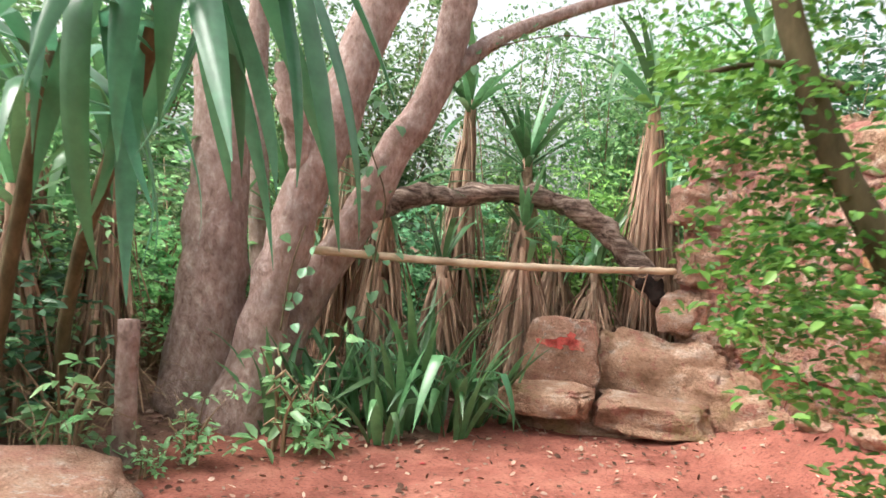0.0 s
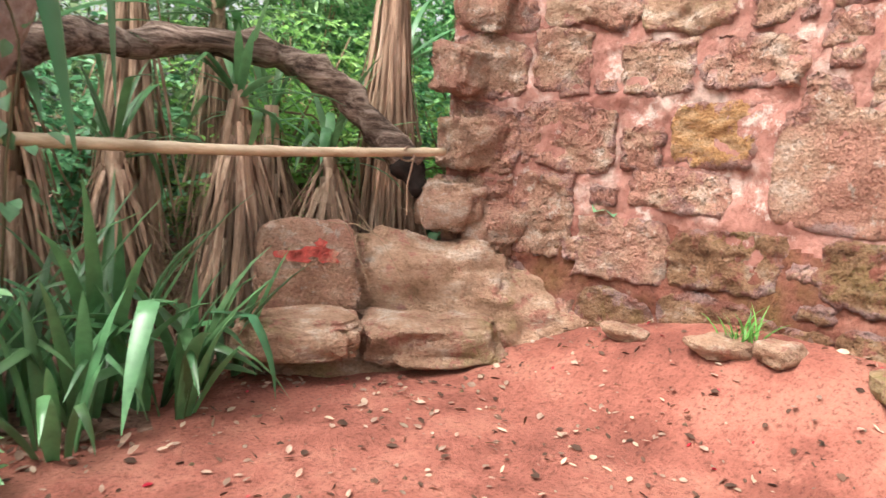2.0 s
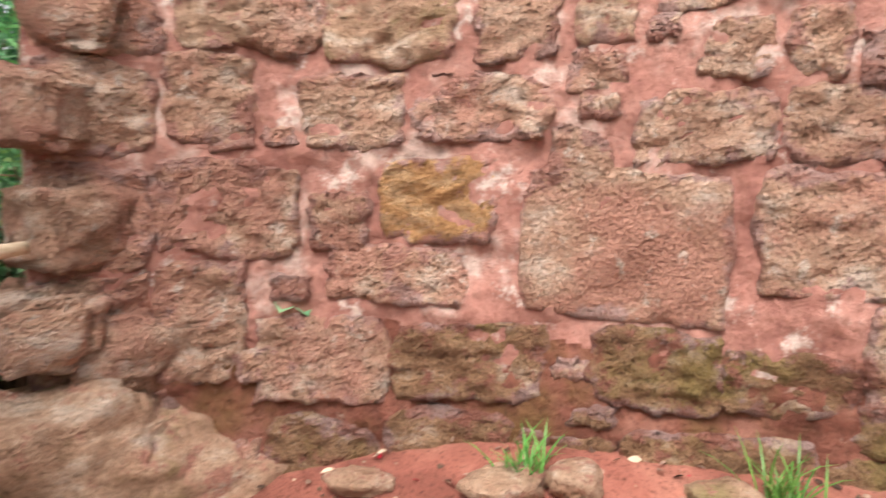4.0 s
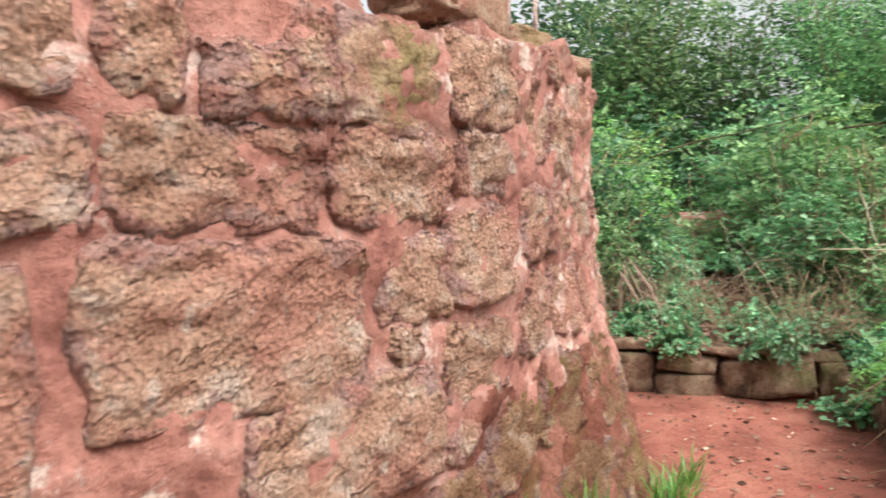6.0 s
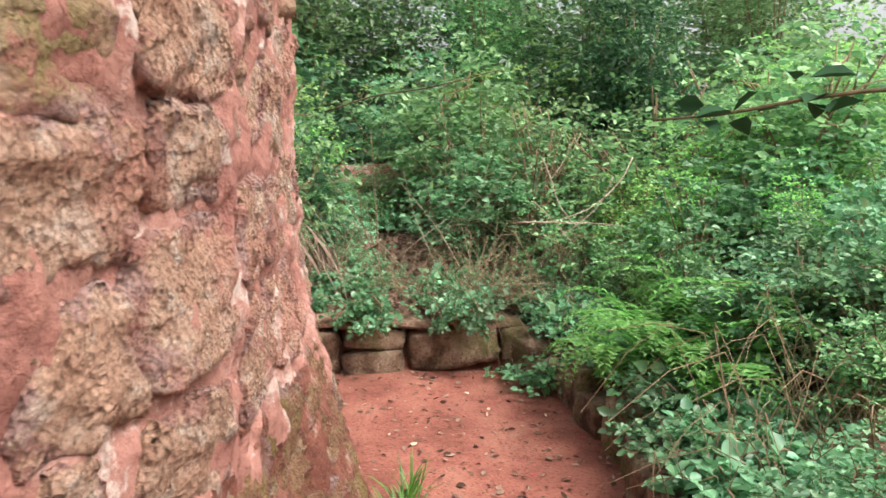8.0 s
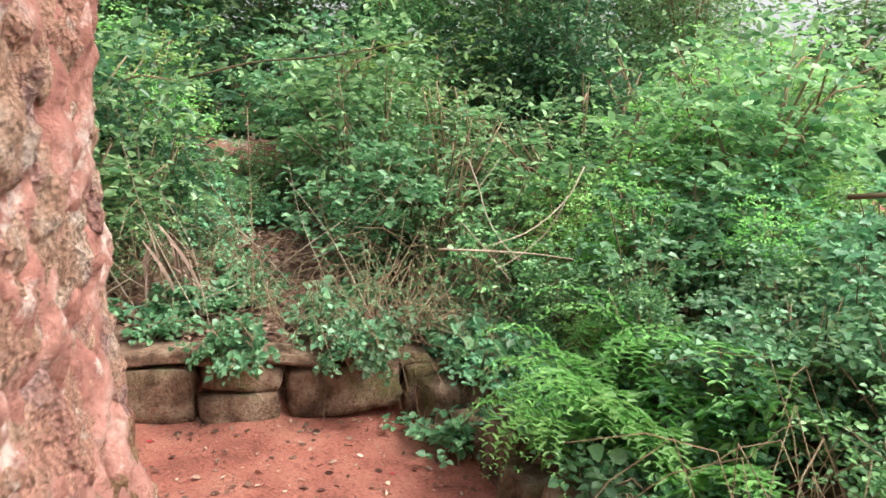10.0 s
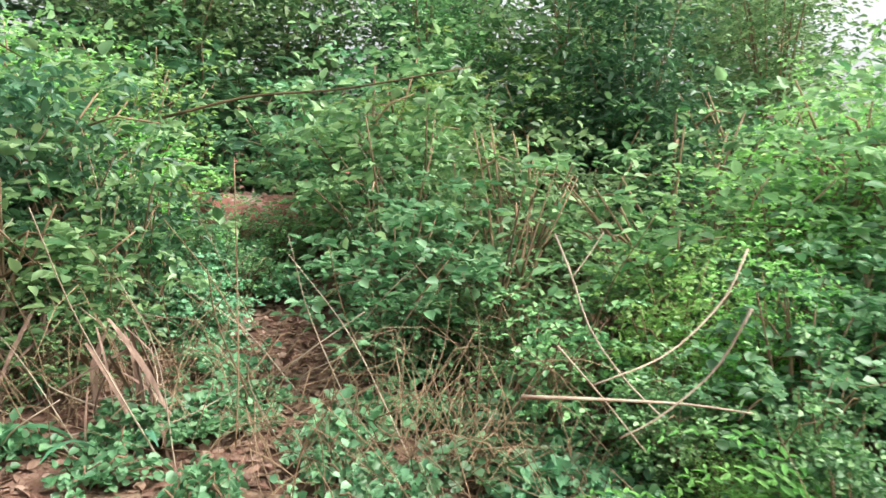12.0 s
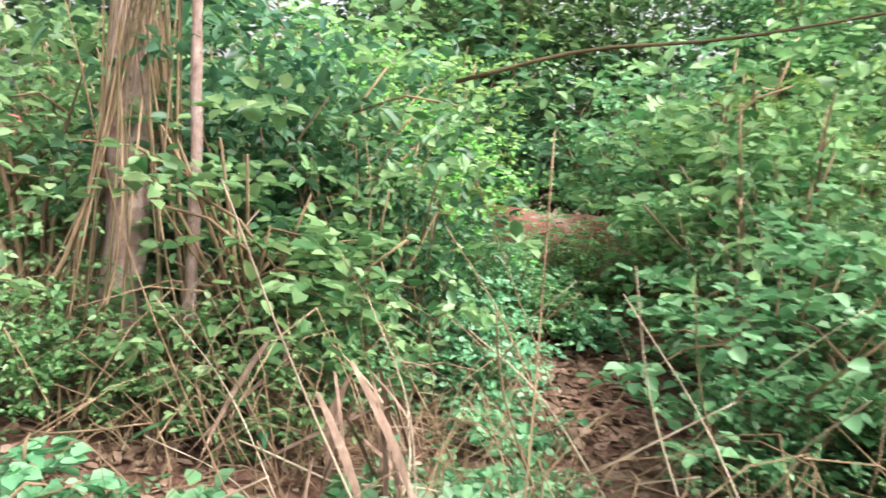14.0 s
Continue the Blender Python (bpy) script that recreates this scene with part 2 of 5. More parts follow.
FERN = foliage("fern_fronds", (0.13, 0.37, 0.08), (0.32, 0.63, 0.18), 0.5, vary=0.4)
GRASS = foliage("grass_blades", (0.07, 0.22, 0.03), (0.24, 0.48, 0.11), 0.4)


# ---- mesh helpers ----
def mesh_of(name, verts, faces, material, smooth=False):
    me = bpy.data.meshes.new(name)
    me.from_pydata([tuple(v) for v in verts], [], [tuple(int(i) for i in f) for f in faces])
    for mat in (material if isinstance(material, (list, tuple)) else [material]):
        me.materials.append(mat)
    if smooth:
        me.polygons.foreach_set("use_smooth", [True] * len(me.polygons))
    me.update()
    return me


def part(name, bm, material, parent, label=""):
    """Links a bmesh or mesh as one object under a thing or part."""
    if isinstance(bm, bmesh.types.BMesh):
        me = bpy.data.meshes.new(name)
        bm.to_mesh(me)
        bm.free()
        me.materials.append(material)
    else:
        me = bm
    ob = new(name, me)
    ob.parent = parent
    return tagged(ob, label)


def thing(name, label, category, m=None, group="", kind=""):
    ob = new(name)
    ob.empty_display_size = 0.1
    if m is not None:
        ob.matrix_world = m
    return tagged(ob, label, category, group, kind)


def tube(points, radii, sides=10, rough=0.0, seed=0, cap=True):
    """Vertices and faces of a tapered, slightly knobbly tube along points."""
    pts = [Vector(p) for p in points]
    vs, fs = [], []
    side = None
    for i, p in enumerate(pts):
        d = (pts[min(i + 1, len(pts) - 1)] - pts[max(i - 1, 0)]).normalized()
        if side is None:
            side = d.orthogonal().normalized()
        side = (side - d * side.dot(d)).normalized()
        up = d.cross(side)
        for k in range(sides):
            a = 2 * math.pi * k / sides
            q = side * math.cos(a) + up * math.sin(a)
            r = radii[i] * (1 + rough * noise.noise((p + q * radii[i]) * (1.2 / max(radii[i], 0.02)) * 0.6 + Vector((seed, 0, 0))))
            vs.append(p + q * r)
    for i in range(len(pts) - 1):
        for k in range(sides):
            a, b = i * sides + k, i * sides + (k + 1) % sides
            fs.append((a, b, b + sides, a + sides))
    if cap:
        fs.append(tuple(range(sides))[::-1])
        fs.append(tuple(range((len(pts) - 1) * sides, len(pts) * sides)))
    return vs, fs


def smooth_line(ctrl, n):
    """n + 1 points on a Catmull-Rom curve through the control points."""
    c = [Vector(p) for p in ctrl]
    c = [c[0] * 2 - c[1]] + c + [c[-1] * 2 - c[-2]]
    out = []
    for i in range(n + 1):
        u = i / n * (len(c) - 3)
        k = min(int(u), len(c) - 4)
        f = u - k
        a, b, d, e = c[k:k + 4]
        out.append(0.5 * ((2 * b) + (d - a) * f + (2 * a - 5 * b + 4 * d - e) * f * f + (3 * b - a - 3 * d + e) * f ** 3))
    return out


def join(meshes):
    vs, fs = [], []
    for v, f in meshes:
        o = len(vs)
        vs += list(v)
        fs += [tuple(i + o for i in q) for q in f]
    return vs, fs


def blade(base, heading, length, width, lift, droop, kink=None, segs=7, fold=0.25, twist=0.0):
    """A strap leaf: starts at lift (radians above level), bends down by droop over its length; kink (where, by how much) snaps it."""
    vs, fs = [], []
    p, a = Vector(base), lift
    h = Vector((math.cos(heading), math.sin(heading), 0))
    for i in range(segs + 1):
        u = i / segs
        side = Vector((-h.y, h.x, 0))
        d = h * math.cos(a) + Vector((0, 0, 1)) * math.sin(a)
        nrm = side.cross(d)
        s2 = side * math.cos(twist * u) + nrm * math.sin(twist * u)
        w = width * (0.55 + 1.6 * u if u < 0.28 else 1.0) * (1 - max(0, (u - 0.45) / 0.55) ** 1.7) * 0.5
        w = max(w, width * 0.02)
        vs += [p + s2 * w, p - nrm * (fold * w), p - s2 * w]
        a -= droop / segs * (0.4 + 1.2 * u)
        if kink and i == int(kink[0] * segs):
            a -= kink[1]
        p = p + d * (length / segs)
    for i in range(segs):
        o = i * 3
        fs += [(o, o + 1, o + 4, o + 3), (o + 1, o + 2, o + 5, o + 4)]
    return vs, fs


def leaf_arrays(rng, base, direction, length, width, bend=0.2):
    """Many six-cornered leaves at once, creased along the midrib: arrays of vertices and faces."""
    n = len(base)
    d = direction / np.linalg.norm(direction, axis=1, keepdims=True)
    r = rng.normal(size=(n, 3)) * 0.42 + np.array([0, 0, 1.0])
    nr = r - d * (r * d).sum(1, keepdims=True)
    nr /= np.linalg.norm(nr, axis=1, keepdims=True)
    sd = np.cross(d, nr)
    L, W = length[:, None], width[:, None]
    rib = base + d * L * 0.5 - nr * L * 0.02
    tip = base + d * L - nr * L * bend
    up = nr * W * 0.18
    v = np.stack([base, base + d * L * 0.3 + sd * W * 0.45 + up, base + d * L * 0.68 + sd * W * 0.4 + up - nr * L * bend * 0.4, tip,
                  base + d * L * 0.68 - sd * W * 0.4 + up - nr * L * bend * 0.4, base + d * L * 0.3 - sd * W * 0.45 + up], 1)
    i = np.arange(n)[:, None] * 6
    f = np.concatenate([i + np.array([[0, 1, 2, 3]]), i + np.array([[0, 3, 4, 5]])], 0)
    return v.reshape(-1, 3), f


def quads_mesh(name, v, f, material):
    me = bpy.data.meshes.new(name)
    me.vertices.add(len(v))
    me.vertices.foreach_set("co", np.asarray(v, dtype=np.float32).ravel())
    me.loops.add(f.size)
    me.loops.foreach_set("vertex_index", f.astype(np.int32).ravel())
    me.polygons.add(len(f))
    me.polygons.foreach_set("loop_start", np.arange(0, f.size, f.shape[1], dtype=np.int32))
    me.materials.append(material)
    me.update(calc_edges=True)
    return me


# ---- ground plan ----
FACE = [(1.73, 5.41), (2.04, 5.22), (2.35, 4.85), (2.54, 4.45), (2.65, 4.05), (2.73, 3.6), (2.83, 3.1), (2.97, 2.6), (3.14, 2.2), (3.40, 1.78), (3.8, 1.25), (4.12, 0.84), (4.32, 0.66), (4.68, 0.64), (5.2, 0.84), (6.2, 1.45)]
TERRACE = [(0.8, -40), (0.72, 0.0), (0.8, 1.0), (1.15, 1.5), (1.7, 1.5), (2.28, 1.0), (2.76, 0.32), (3.12, -0.28), (3.48, -0.8), (3.92, -1.22), (4.5, -1.68), (6.6, 0.15), (9.5, 1.6), (40, 6), (40, -40)]


def dist_line(x, y, pts, closed=False):
    """Distance of every point to a polyline, and its place along it."""
    best = np.full(np.shape(x), 1e9)
    where = np.zeros(np.shape(x))
    run = 0.0
    ring = pts + [pts[0]] if closed else pts
    for (ax, ay), (bx, by) in zip(ring[:-1], ring[1:]):
        dx, dy = bx - ax, by - ay
        L2 = dx * dx + dy * dy
        k = np.clip(((x - ax) * dx + (y - ay) * dy) / L2, 0, 1)
        d = np.hypot(x - ax - k * dx, y - ay - k * dy)
        near = d < best
        best = np.where(near, d, best)
        where = np.where(near, run + k * math.sqrt(L2), where)
        run += math.sqrt(L2)
    return best, where


def inside(x, y, pts):
    r = np.zeros(np.shape(x), bool)
    for (ax, ay), (bx, by) in zip(pts, pts[1:] + pts[:1]):
        cond = (ay > y) != (by > y)
        r ^= cond & (x < (bx - ax) * (y - ay) / ((by - ay) or 1e-9) + ax)
    return r


def step(a, b, v):
    k = np.clip((v - a) / (b - a), 0, 1)
    return k * k * (3 - 2 * k)


def lumps(x, y, scale, seed=0.0):
    return (np.sin(x * scale + 1.3 + seed) * np.sin(y * scale * 1.13 + 0.4 + seed * 2) + 0.6 * np.sin(x * scale * 2.3 + y * scale * 1.7 + seed)
            + 0.35 * np.sin(x * scale * 4.9 - y * scale * 4.1 + seed * 3)) / 1.95


def ground_height(x, y):
    x, y = np.asarray(x, float), np.asarray(y, float)
    d, s = dist_line(x, y, FACE)
    bank = 0.40 * step(0.95, 0.05, d) * np.interp(s, [0, 0.5, 1.2, 1.7, 3.6, 4.4, 5.3, 6], [0.0, 0.25, 0.75, 1, 1, 0.6, 0.12, 0.0])
    dt, _ = dist_line(x, y, TERRACE, True)
    ins = inside(x, y, TERRACE)
    top = np.interp(x, [2.5, 3.6, 4.5, 5.0], [0.24, 0.26, 0.35, 0.39])
    up = np.where(ins, step(0.06, 0.22, dt) * top + (0.12 + 0.16 * step(4.6, 3.4, x)) * np.clip(dt - 0.3, 0, 5), 0.0)
    far = np.hypot(x - 2, y - 2)
    wild = 0.18 * step(5.2, 6.5, y) * (1 + 0.6 * lumps(x, y, 1.7)) + 0.16 * step(-1.0, -2.6, x) * step(2.0, 3.0, y)
    return bank + up + wild + 0.022 * lumps(x, y, 2.1) + 0.008 * lumps(x, y, 9.0, 2.0) + 0.25 * step(9, 40, far) * lumps(x, y, 0.12)


def ground_z(x, y):
    return float(ground_height(np.array([x]), np.array([y]))[0])


def build_ground():
    def ticks(lo, hi, fine):
        mid = np.arange(lo, hi, fine)
        out = np.array([0.4, 1.0, 2.0, 4.0, 8.0, 16.0, 40.0, 120.0, 400.0])
        return np.concatenate([lo - out[::-1], mid, hi + out])
    gx, gy = ticks(-4.0, 8.0, 0.055), ticks(-4.0, 9.0, 0.055)
    X, Y = np.meshgrid(gx, gy)
    Z = ground_height(X, Y)
    v = np.stack([X, Y, Z], -1).reshape(-1, 3)
    nx, ny = len(gx), len(gy)
    i = (np.arange(ny - 1)[:, None] * nx + np.arange(nx - 1)[None]).ravel()
    f = np.stack([i, i + 1, i + nx + 1, i + nx], 1)
    me = quads_mesh("ground", v, f, EARTH)
    me.materials.append(LITTER_EARTH)
    c = v[f].mean(1)
    dt, _ = dist_line(c[:, 0], c[:, 1], TERRACE, True)
    wild = (inside(c[:, 0], c[:, 1], TERRACE) & (dt > 0.1)) | (c[:, 1] > 5.25 + 0.15 * lumps(c[:, 0], c[:, 1], 3)) | ((c[:, 0] < 0.2) & (c[:, 1] > 4.5 + 0.15 * lumps(c[:, 0], c[:, 1], 4)) & (c[:, 0] < 0.8)) | (c[:, 0] < -1.2 + 0.2 * lumps(c[:, 0], c[:, 1], 4))
    me.polygons.foreach_set("material_index", wild.astype(np.int32))
    me.polygons.foreach_set("use_smooth", np.ones(len(f), bool))
    ob = new("ground", me)
    tagged(ob, "trodden red earth path with litter under the planting", "ground", kind="structure")


build_ground()


# ---- the old stone wall ----
RUN = [0.0]
for (ax, ay), (bx, by) in zip(FACE[:-1], FACE[1:]):
    RUN.append(RUN[-1] + math.hypot(bx - ax, by - ay))
WALL_END = RUN[-1]


def wall_top(s):
    return float(np.interp(s, [0, 0.1, 0.4, 0.6, 0.9, 1.5, 1.8, 2.4, 3.1, 3.3, 4.1, 4.9, 5.6, 8], [1.85, 1.95, 2.0, 1.88, 2.0, 2.02, 2.2, 2.35, 2.2, 1.96, 2.03, 2.15, 2.12, 2.0])
                 + 0.035 * math.sin(s * 7) + 0.012 * math.sin(s * 17))


FINE = np.arange(-0.5, WALL_END + 0.5, 0.01)


def face_table():
    """The face's line at every centimetre, smoothed round the bends, with its outward normal."""
    fx, fy = [p[0] for p in FACE], [p[1] for p in FACE]
    x = sum(np.interp(FINE + o, RUN, fx) for o in (-0.12, 0.0, 0.12)) / 3
    y = sum(np.interp(FINE + o, RUN, fy) for o in (-0.12, 0.0, 0.12)) / 3
    dx = np.interp(FINE + 0.2, RUN, fx) - np.interp(FINE - 0.2, RUN, fx)
    dy = np.interp(FINE + 0.2, RUN, fy) - np.interp(FINE - 0.2, RUN, fy)
    L = np.hypot(dx, dy)
    return np.stack([x, y, dy / L, -dx / L, step(0.3, 1.0, FINE), step(4.2, 5.0, FINE)], 1).tolist()


TABLE = face_table()


def wall_point(s, z, out=0.0):
    """A place on the path-side face, out metres in front of it; the foot is battered."""
    u = min(max((s + 0.5) * 100, 0.0), len(TABLE) - 1.001)
    k = int(u)
    f = u - k
    x, y, nx, ny, a, b = (p + (q - p) * f for p, q in zip(TABLE[k], TABLE[k + 1]))
    o = out + a * 0.10 * max(0.0, 0.6 - z) + b * (-0.02 + 0.22 * max(0.0, 1.2 - z))
    return Vector((x + nx * o, y + ny * o, z))


def bed(p):
    """The slow unevenness that stones and mortar share."""
    return 0.036 * noise.fractal(p * 3.1, 1.0, 2.0, 3)


def relief(p, s):
    """Trowelled mortar: it laps over the stones here and shrinks back there; the far end is washed out into ribs."""
    lap = 0.026 * noise.noise(p * 4.3 + Vector((9, 2, 5))) + 0.016 * noise.noise(p * 10.0) + 0.007 * noise.fractal(Vector((p.x * 13, p.y * 13, p.z * 20)), 1.0, 2.0, 3)
    ribs = float(step(3.6, 4.4, s)) * (0.075 * (0.42 - abs(noise.noise(Vector((p.x * 6.5, p.y * 6.5, p.z * 3.2))))) + 0.035 * (0.36 - abs(noise.noise(Vector((p.x * 16, p.y * 16, p.z * 9))))) - 0.012) * float(step(2.15, 1.8, p.z))
    return bed(p) + lap + ribs + 0.005 * noise.noise(Vector((p.x * 26, p.y * 26, p.z * 34)))


def build_wall():
    ns, nz = 560, 150
    vs, fs, mats = [], [], []
    for i in range(ns + 1):
        s = WALL_END * i / ns
        top = wall_top(s)
        for j in range(nz + 1):
            z = -0.15 + (top + 0.15) * j / nz
            p = wall_point(s, z)
            q = wall_point(s, z, relief(p, s) - 0.005)
            if j == nz:
                q.z += 0.03 * noise.noise(p * 6)
            vs.append(q)
    front = len(vs)
    for i in range(ns + 1):
        s = WALL_END * i / ns
        top = wall_top(s)
        for k, z in enumerate((top - 0.06, top - 0.05, -0.15)):
            vs.append(wall_point(s, z, -0.25 if k == 0 else -0.5 + 0.03 * math.sin(s * 5)))
    w = nz + 1
    for i in range(ns):
        for j in range(nz):
            a = i * w + j
            fs.append((a, a + w, a + w + 1, a + 1))
            c = vs[a]
            # red clay at the foot, with shade painted into its colour
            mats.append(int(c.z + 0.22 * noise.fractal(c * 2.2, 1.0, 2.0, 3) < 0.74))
        a, b = i * w + nz, front + i * 3
        fs += [(a, a + w, b + 3, b), (b, b + 3, b + 4, b + 1), (b + 1, b + 4, b + 5, b + 2)]
        mats += [0, 0, 0]
    for i in (0, ns):
        ring = [i * w + j for j in range(nz + 1)] + [front + i * 3 + k for k in range(3)]
        fs.append(tuple(ring if i == 0 else ring[::-1]))
        mats.append(0)
    me = mesh_of("mortar_core", vs, fs, [MORTAR, SHADED_CLAY], True)
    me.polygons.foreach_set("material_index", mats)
    ob = new("wall_1", me)
    return tagged(ob, "old curving rubble wall of tan sandstone in pink mortar", "wall", kind="structure")


def stone_mesh(s0, s1, z0, z1, proud, seed, material, rounding=0.3):
    """One face stone: a broken-edged block that follows the wall, bedded nearly flush, its back buried in the mortar."""
    s0, s1, z0, z1 = s0 - 0.034, s1 + 0.034, z0 - 0.03, z1 + 0.03
    w2, h2 = (s1 - s0) / 2, (z1 - z0) / 2
    nu, nv = min(34, max(8, int(w2 * 2 / 0.017))), min(24, max(7, int(h2 * 2 / 0.017)))
    vs, fs, rims = [], [], []
    sc, zc = (s0 + s1) / 2, (z0 + z1) / 2
    off = Vector((seed * 3.7, seed * 1.3, 0))
    ashlar = rounding < 0.2
    tilt = (0.01 if ashlar else 0.06) * math.sin(seed * 2.4)
    chip = [0.04 + 0.45 * rounding * ((seed * 0.618 * (k + 1.37)) % 1) for k in range(4)]
    for j in range(nv + 1):
        for i in range(nu + 1):
            u, v = 2 * i / nu - 1, 2 * j / nv - 1
            c = chip[(u > 0) + 2 * (v > 0)]
            # corners cut off unevenly
            k = 1 - c * max(0.0, abs(u) + abs(v) - 1.0) ** 1.6
            du = 0.026 * noise.noise(Vector((u * 1.7 + seed, v * 2.1, seed))) + 0.016 * noise.noise(Vector((u * 6, v * 6 + seed, 1)))
            dv = 0.022 * noise.noise(Vector((u * 2.1, v * 1.7 - seed, seed))) + 0.014 * noise.noise(Vector((u * 6 + seed, v * 6, 7)))
            s = sc + u * k * w2 + du
            z = zc + v * k * h2 + dv + tilt * u * w2
            inset = min((1 - abs(u)) * w2, (1 - abs(v)) * h2)
            edge = min(1.0, inset / 0.03) ** 0.5
            p = wall_point(s, z)
            q = p + off
            if ashlar:
                face = 0.012 * noise.fractal(q * 3.0, 1.0, 2.0, 3) + 0.009 * noise.noise(Vector((q.x * 34, q.y * 34, q.z * 60)))
            else:
                slope = Vector((q.x * 6, q.y * 6, q.z * 11))
                face = 0.027 * (0.30 - abs(noise.noise(slope))) + 0.014 * noise.fractal(slope * 2.3, 1.0, 2.0, 3) + 0.010 * noise.noise(Vector((q.x * 38, q.y * 38, q.z * 60)))
            out = bed(p) + face * (0.35 + 0.65 * edge) + (proud * 0.7 + 0.027) * edge - 0.021
            if i in (0, nu) or j in (0, nv):
                out = min(out, bed(p) - 0.055)
            vs.append(wall_point(s, z, out))
            rims.append(min(1.0, max(0.0, 1.0 - inset / 0.11)))
    w = nu + 1
    for j in range(nv):
        for i in range(nu):
            a = j * w + i
            fs.append((a, a + 1, a + w + 1, a + w))
    me = mesh_of("stone", vs, fs, material, True)
    me.attributes.new("rim", "FLOAT", "POINT").data.foreach_set("value", rims)
    return me


WALL = build_wall()
stone_no = 0
SET = []


def course(rows, proud=0.03, material=None, rounding=0.3):
    """Face stones, given by their two ends along the wall and their foot and head."""
    global stone_no
    for s0, s1, z0, z1 in rows:
        SET.append((s0, s1, z0, z1))
        stone_no += 1
        mat = material or (STAINED_SHADED if z0 < 0.66 and s0 > 1.2 else MOSSY if z1 > 1.93 and stone_no % 2 else STONE)
        part("stone", stone_mesh(s0, s1, z0, z1, proud * 0.30 * (0.1 + 1.0 * ((stone_no * 0.618) % 1)), stone_no, mat, rounding), None, WALL)


# head of the wall
course([(0.53, 0.76, 1.78, 1.95), (0.75, 1.02, 1.77, 2.02), (1.05, 1.51, 1.74, 2.0), (1.6, 1.87, 1.75, 2.01), (1.95, 2.12, 1.8, 2.05), (2.2, 2.45, 1.9, 2.2), (2.5, 2.8, 1.93, 2.25), (2.85, 3.1, 1.97, 2.15)], 0.05, None, 0.6)
course([(2.35, 2.54, 1.69, 1.85), (2.61, 2.76, 1.69, 1.89), (2.81, 3.01, 1.67, 1.82), (3.03, 3.14, 1.67, 1.92), (3.18, 3.53, 1.66, 1.95), (3.62, 4.05, 1.71, 1.98)], 0.045, None, 0.5)
# second course
course([(0.49, 0.78, 1.43, 1.75), (0.97, 1.32, 1.44, 1.69), (1.38, 1.84, 1.47, 1.68), (1.88, 2.06, 1.32, 1.51), (2.15, 2.57, 1.41, 1.62), (2.61, 3.11, 1.41, 1.64), (3.15, 3.63, 1.42, 1.65), (3.67, 3.95, 1.50, 1.68)])
# third course, with the two big ashlars
course([(0.45, 0.93, 1.04, 1.37), (1.0, 1.19, 1.07, 1.26), (2.55, 3.26, 0.99, 1.38), (3.34, 3.61, 1.14, 1.36), (3.63, 4.04, 1.15, 1.45)])
course([(1.79, 2.45, 0.87, 1.37)], 0.09, STONE, 0.1)
course([(1.26, 1.67, 1.11, 1.39)], 0.015, OCHRE, 0.4)
# lower courses
course([(0.44, 0.75, 0.57, 1.0), (1.06, 1.56, 0.88, 1.07), (1.32, 1.87, 0.55, 0.80), (2.04, 2.44, 0.58, 0.83), (2.46, 2.86, 0.60, 0.79), (2.88, 3.55, 0.66, 1.0), (3.6, 3.98, 0.84, 1.08), (0.8, 1.28, 0.5, 0.8)], 0.055)
course([(0.73, 0.93, 0.57, 0.67)], 0.09, None, 0.8)
course([(2.86, 3.34, 0.5, 0.64), (3.38, 3.8, 0.45, 0.62), (1.8, 2.1, 0.33, 0.45), (2.15, 2.75, 0.3, 0.5), (1.3, 1.75, 0.2, 0.48), (0.85, 1.25, 0.15, 0.42), (3.85, 4.3, 0.5, 0.8), (2.8, 3.2, 0.3, 0.46)], 0.07, STAINED_SHADED, 0.6)
# the broken end by the bench
course([(0.02, 0.44, 1.38, 1.72), (0.06, 0.46, 1.74, 1.95), (0.03, 0.42, 0.98, 1.34), (0.0, 0.42, 0.6, 0.95), (0.1, 0.5, 0.25, 0.56)], 0.06, None, 0.6)
# round the far end
course([(4.1, 4.42, 1.62, 1.92), (4.48, 4.84, 1.58, 1.86), (4.92, 5.3, 1.68, 2.0), (4.1, 4.4, 1.25, 1.52), (4.46, 4.8, 1.27, 1.5), (4.86, 5.25, 1.3, 1.62), (4.1, 4.42, 0.9, 1.2), (4.5, 4.86, 0.92, 1.22)], 0.055, None, 0.6)
course([(4.92, 5.3, 0.92, 1.24), (4.35, 4.75, 0.5, 0.84), (4.82, 5.25, 0.45, 0.86), (5.32, 5.7, 0.5, 0.9), (5.35, 5.7, 0.95, 1.35), (5.35, 5.7, 1.4, 1.75), (4.4, 4.9, 0.12, 0.42), (4.95, 5.45, 0.05, 0.4)], 0.065, None, 0.7)
course([(5.75 + 0.45 * i, 6.13 + 0.45 * i, 0.1 + 0.42 * j, 0.46 + 0.42 * j) for i in range(4) for j in range(4)], 0.04)

r = random.Random(61)
taken = [tuple(q) for q in SET]
for _ in range(5000):
    w, h = r.uniform(0.07, 0.2), r.uniform(0.05, 0.13)
    s, z = r.uniform(0.05, 5.6), r.uniform(0.15, 2.0)
    if z + h > wall_top(s) - 0.02 or any(s - 0.025 < q[1] and s + w + 0.025 > q[0] and z - 0.022 < q[3] and z + h + 0.022 > q[2] for q in taken):
        continue
    taken.append((s, s + w, z, z + h))
    if r.random() < 0.55:
        course([(s, s + w, z, z + h)], r.uniform(0.01, 0.06), None, 0.7)


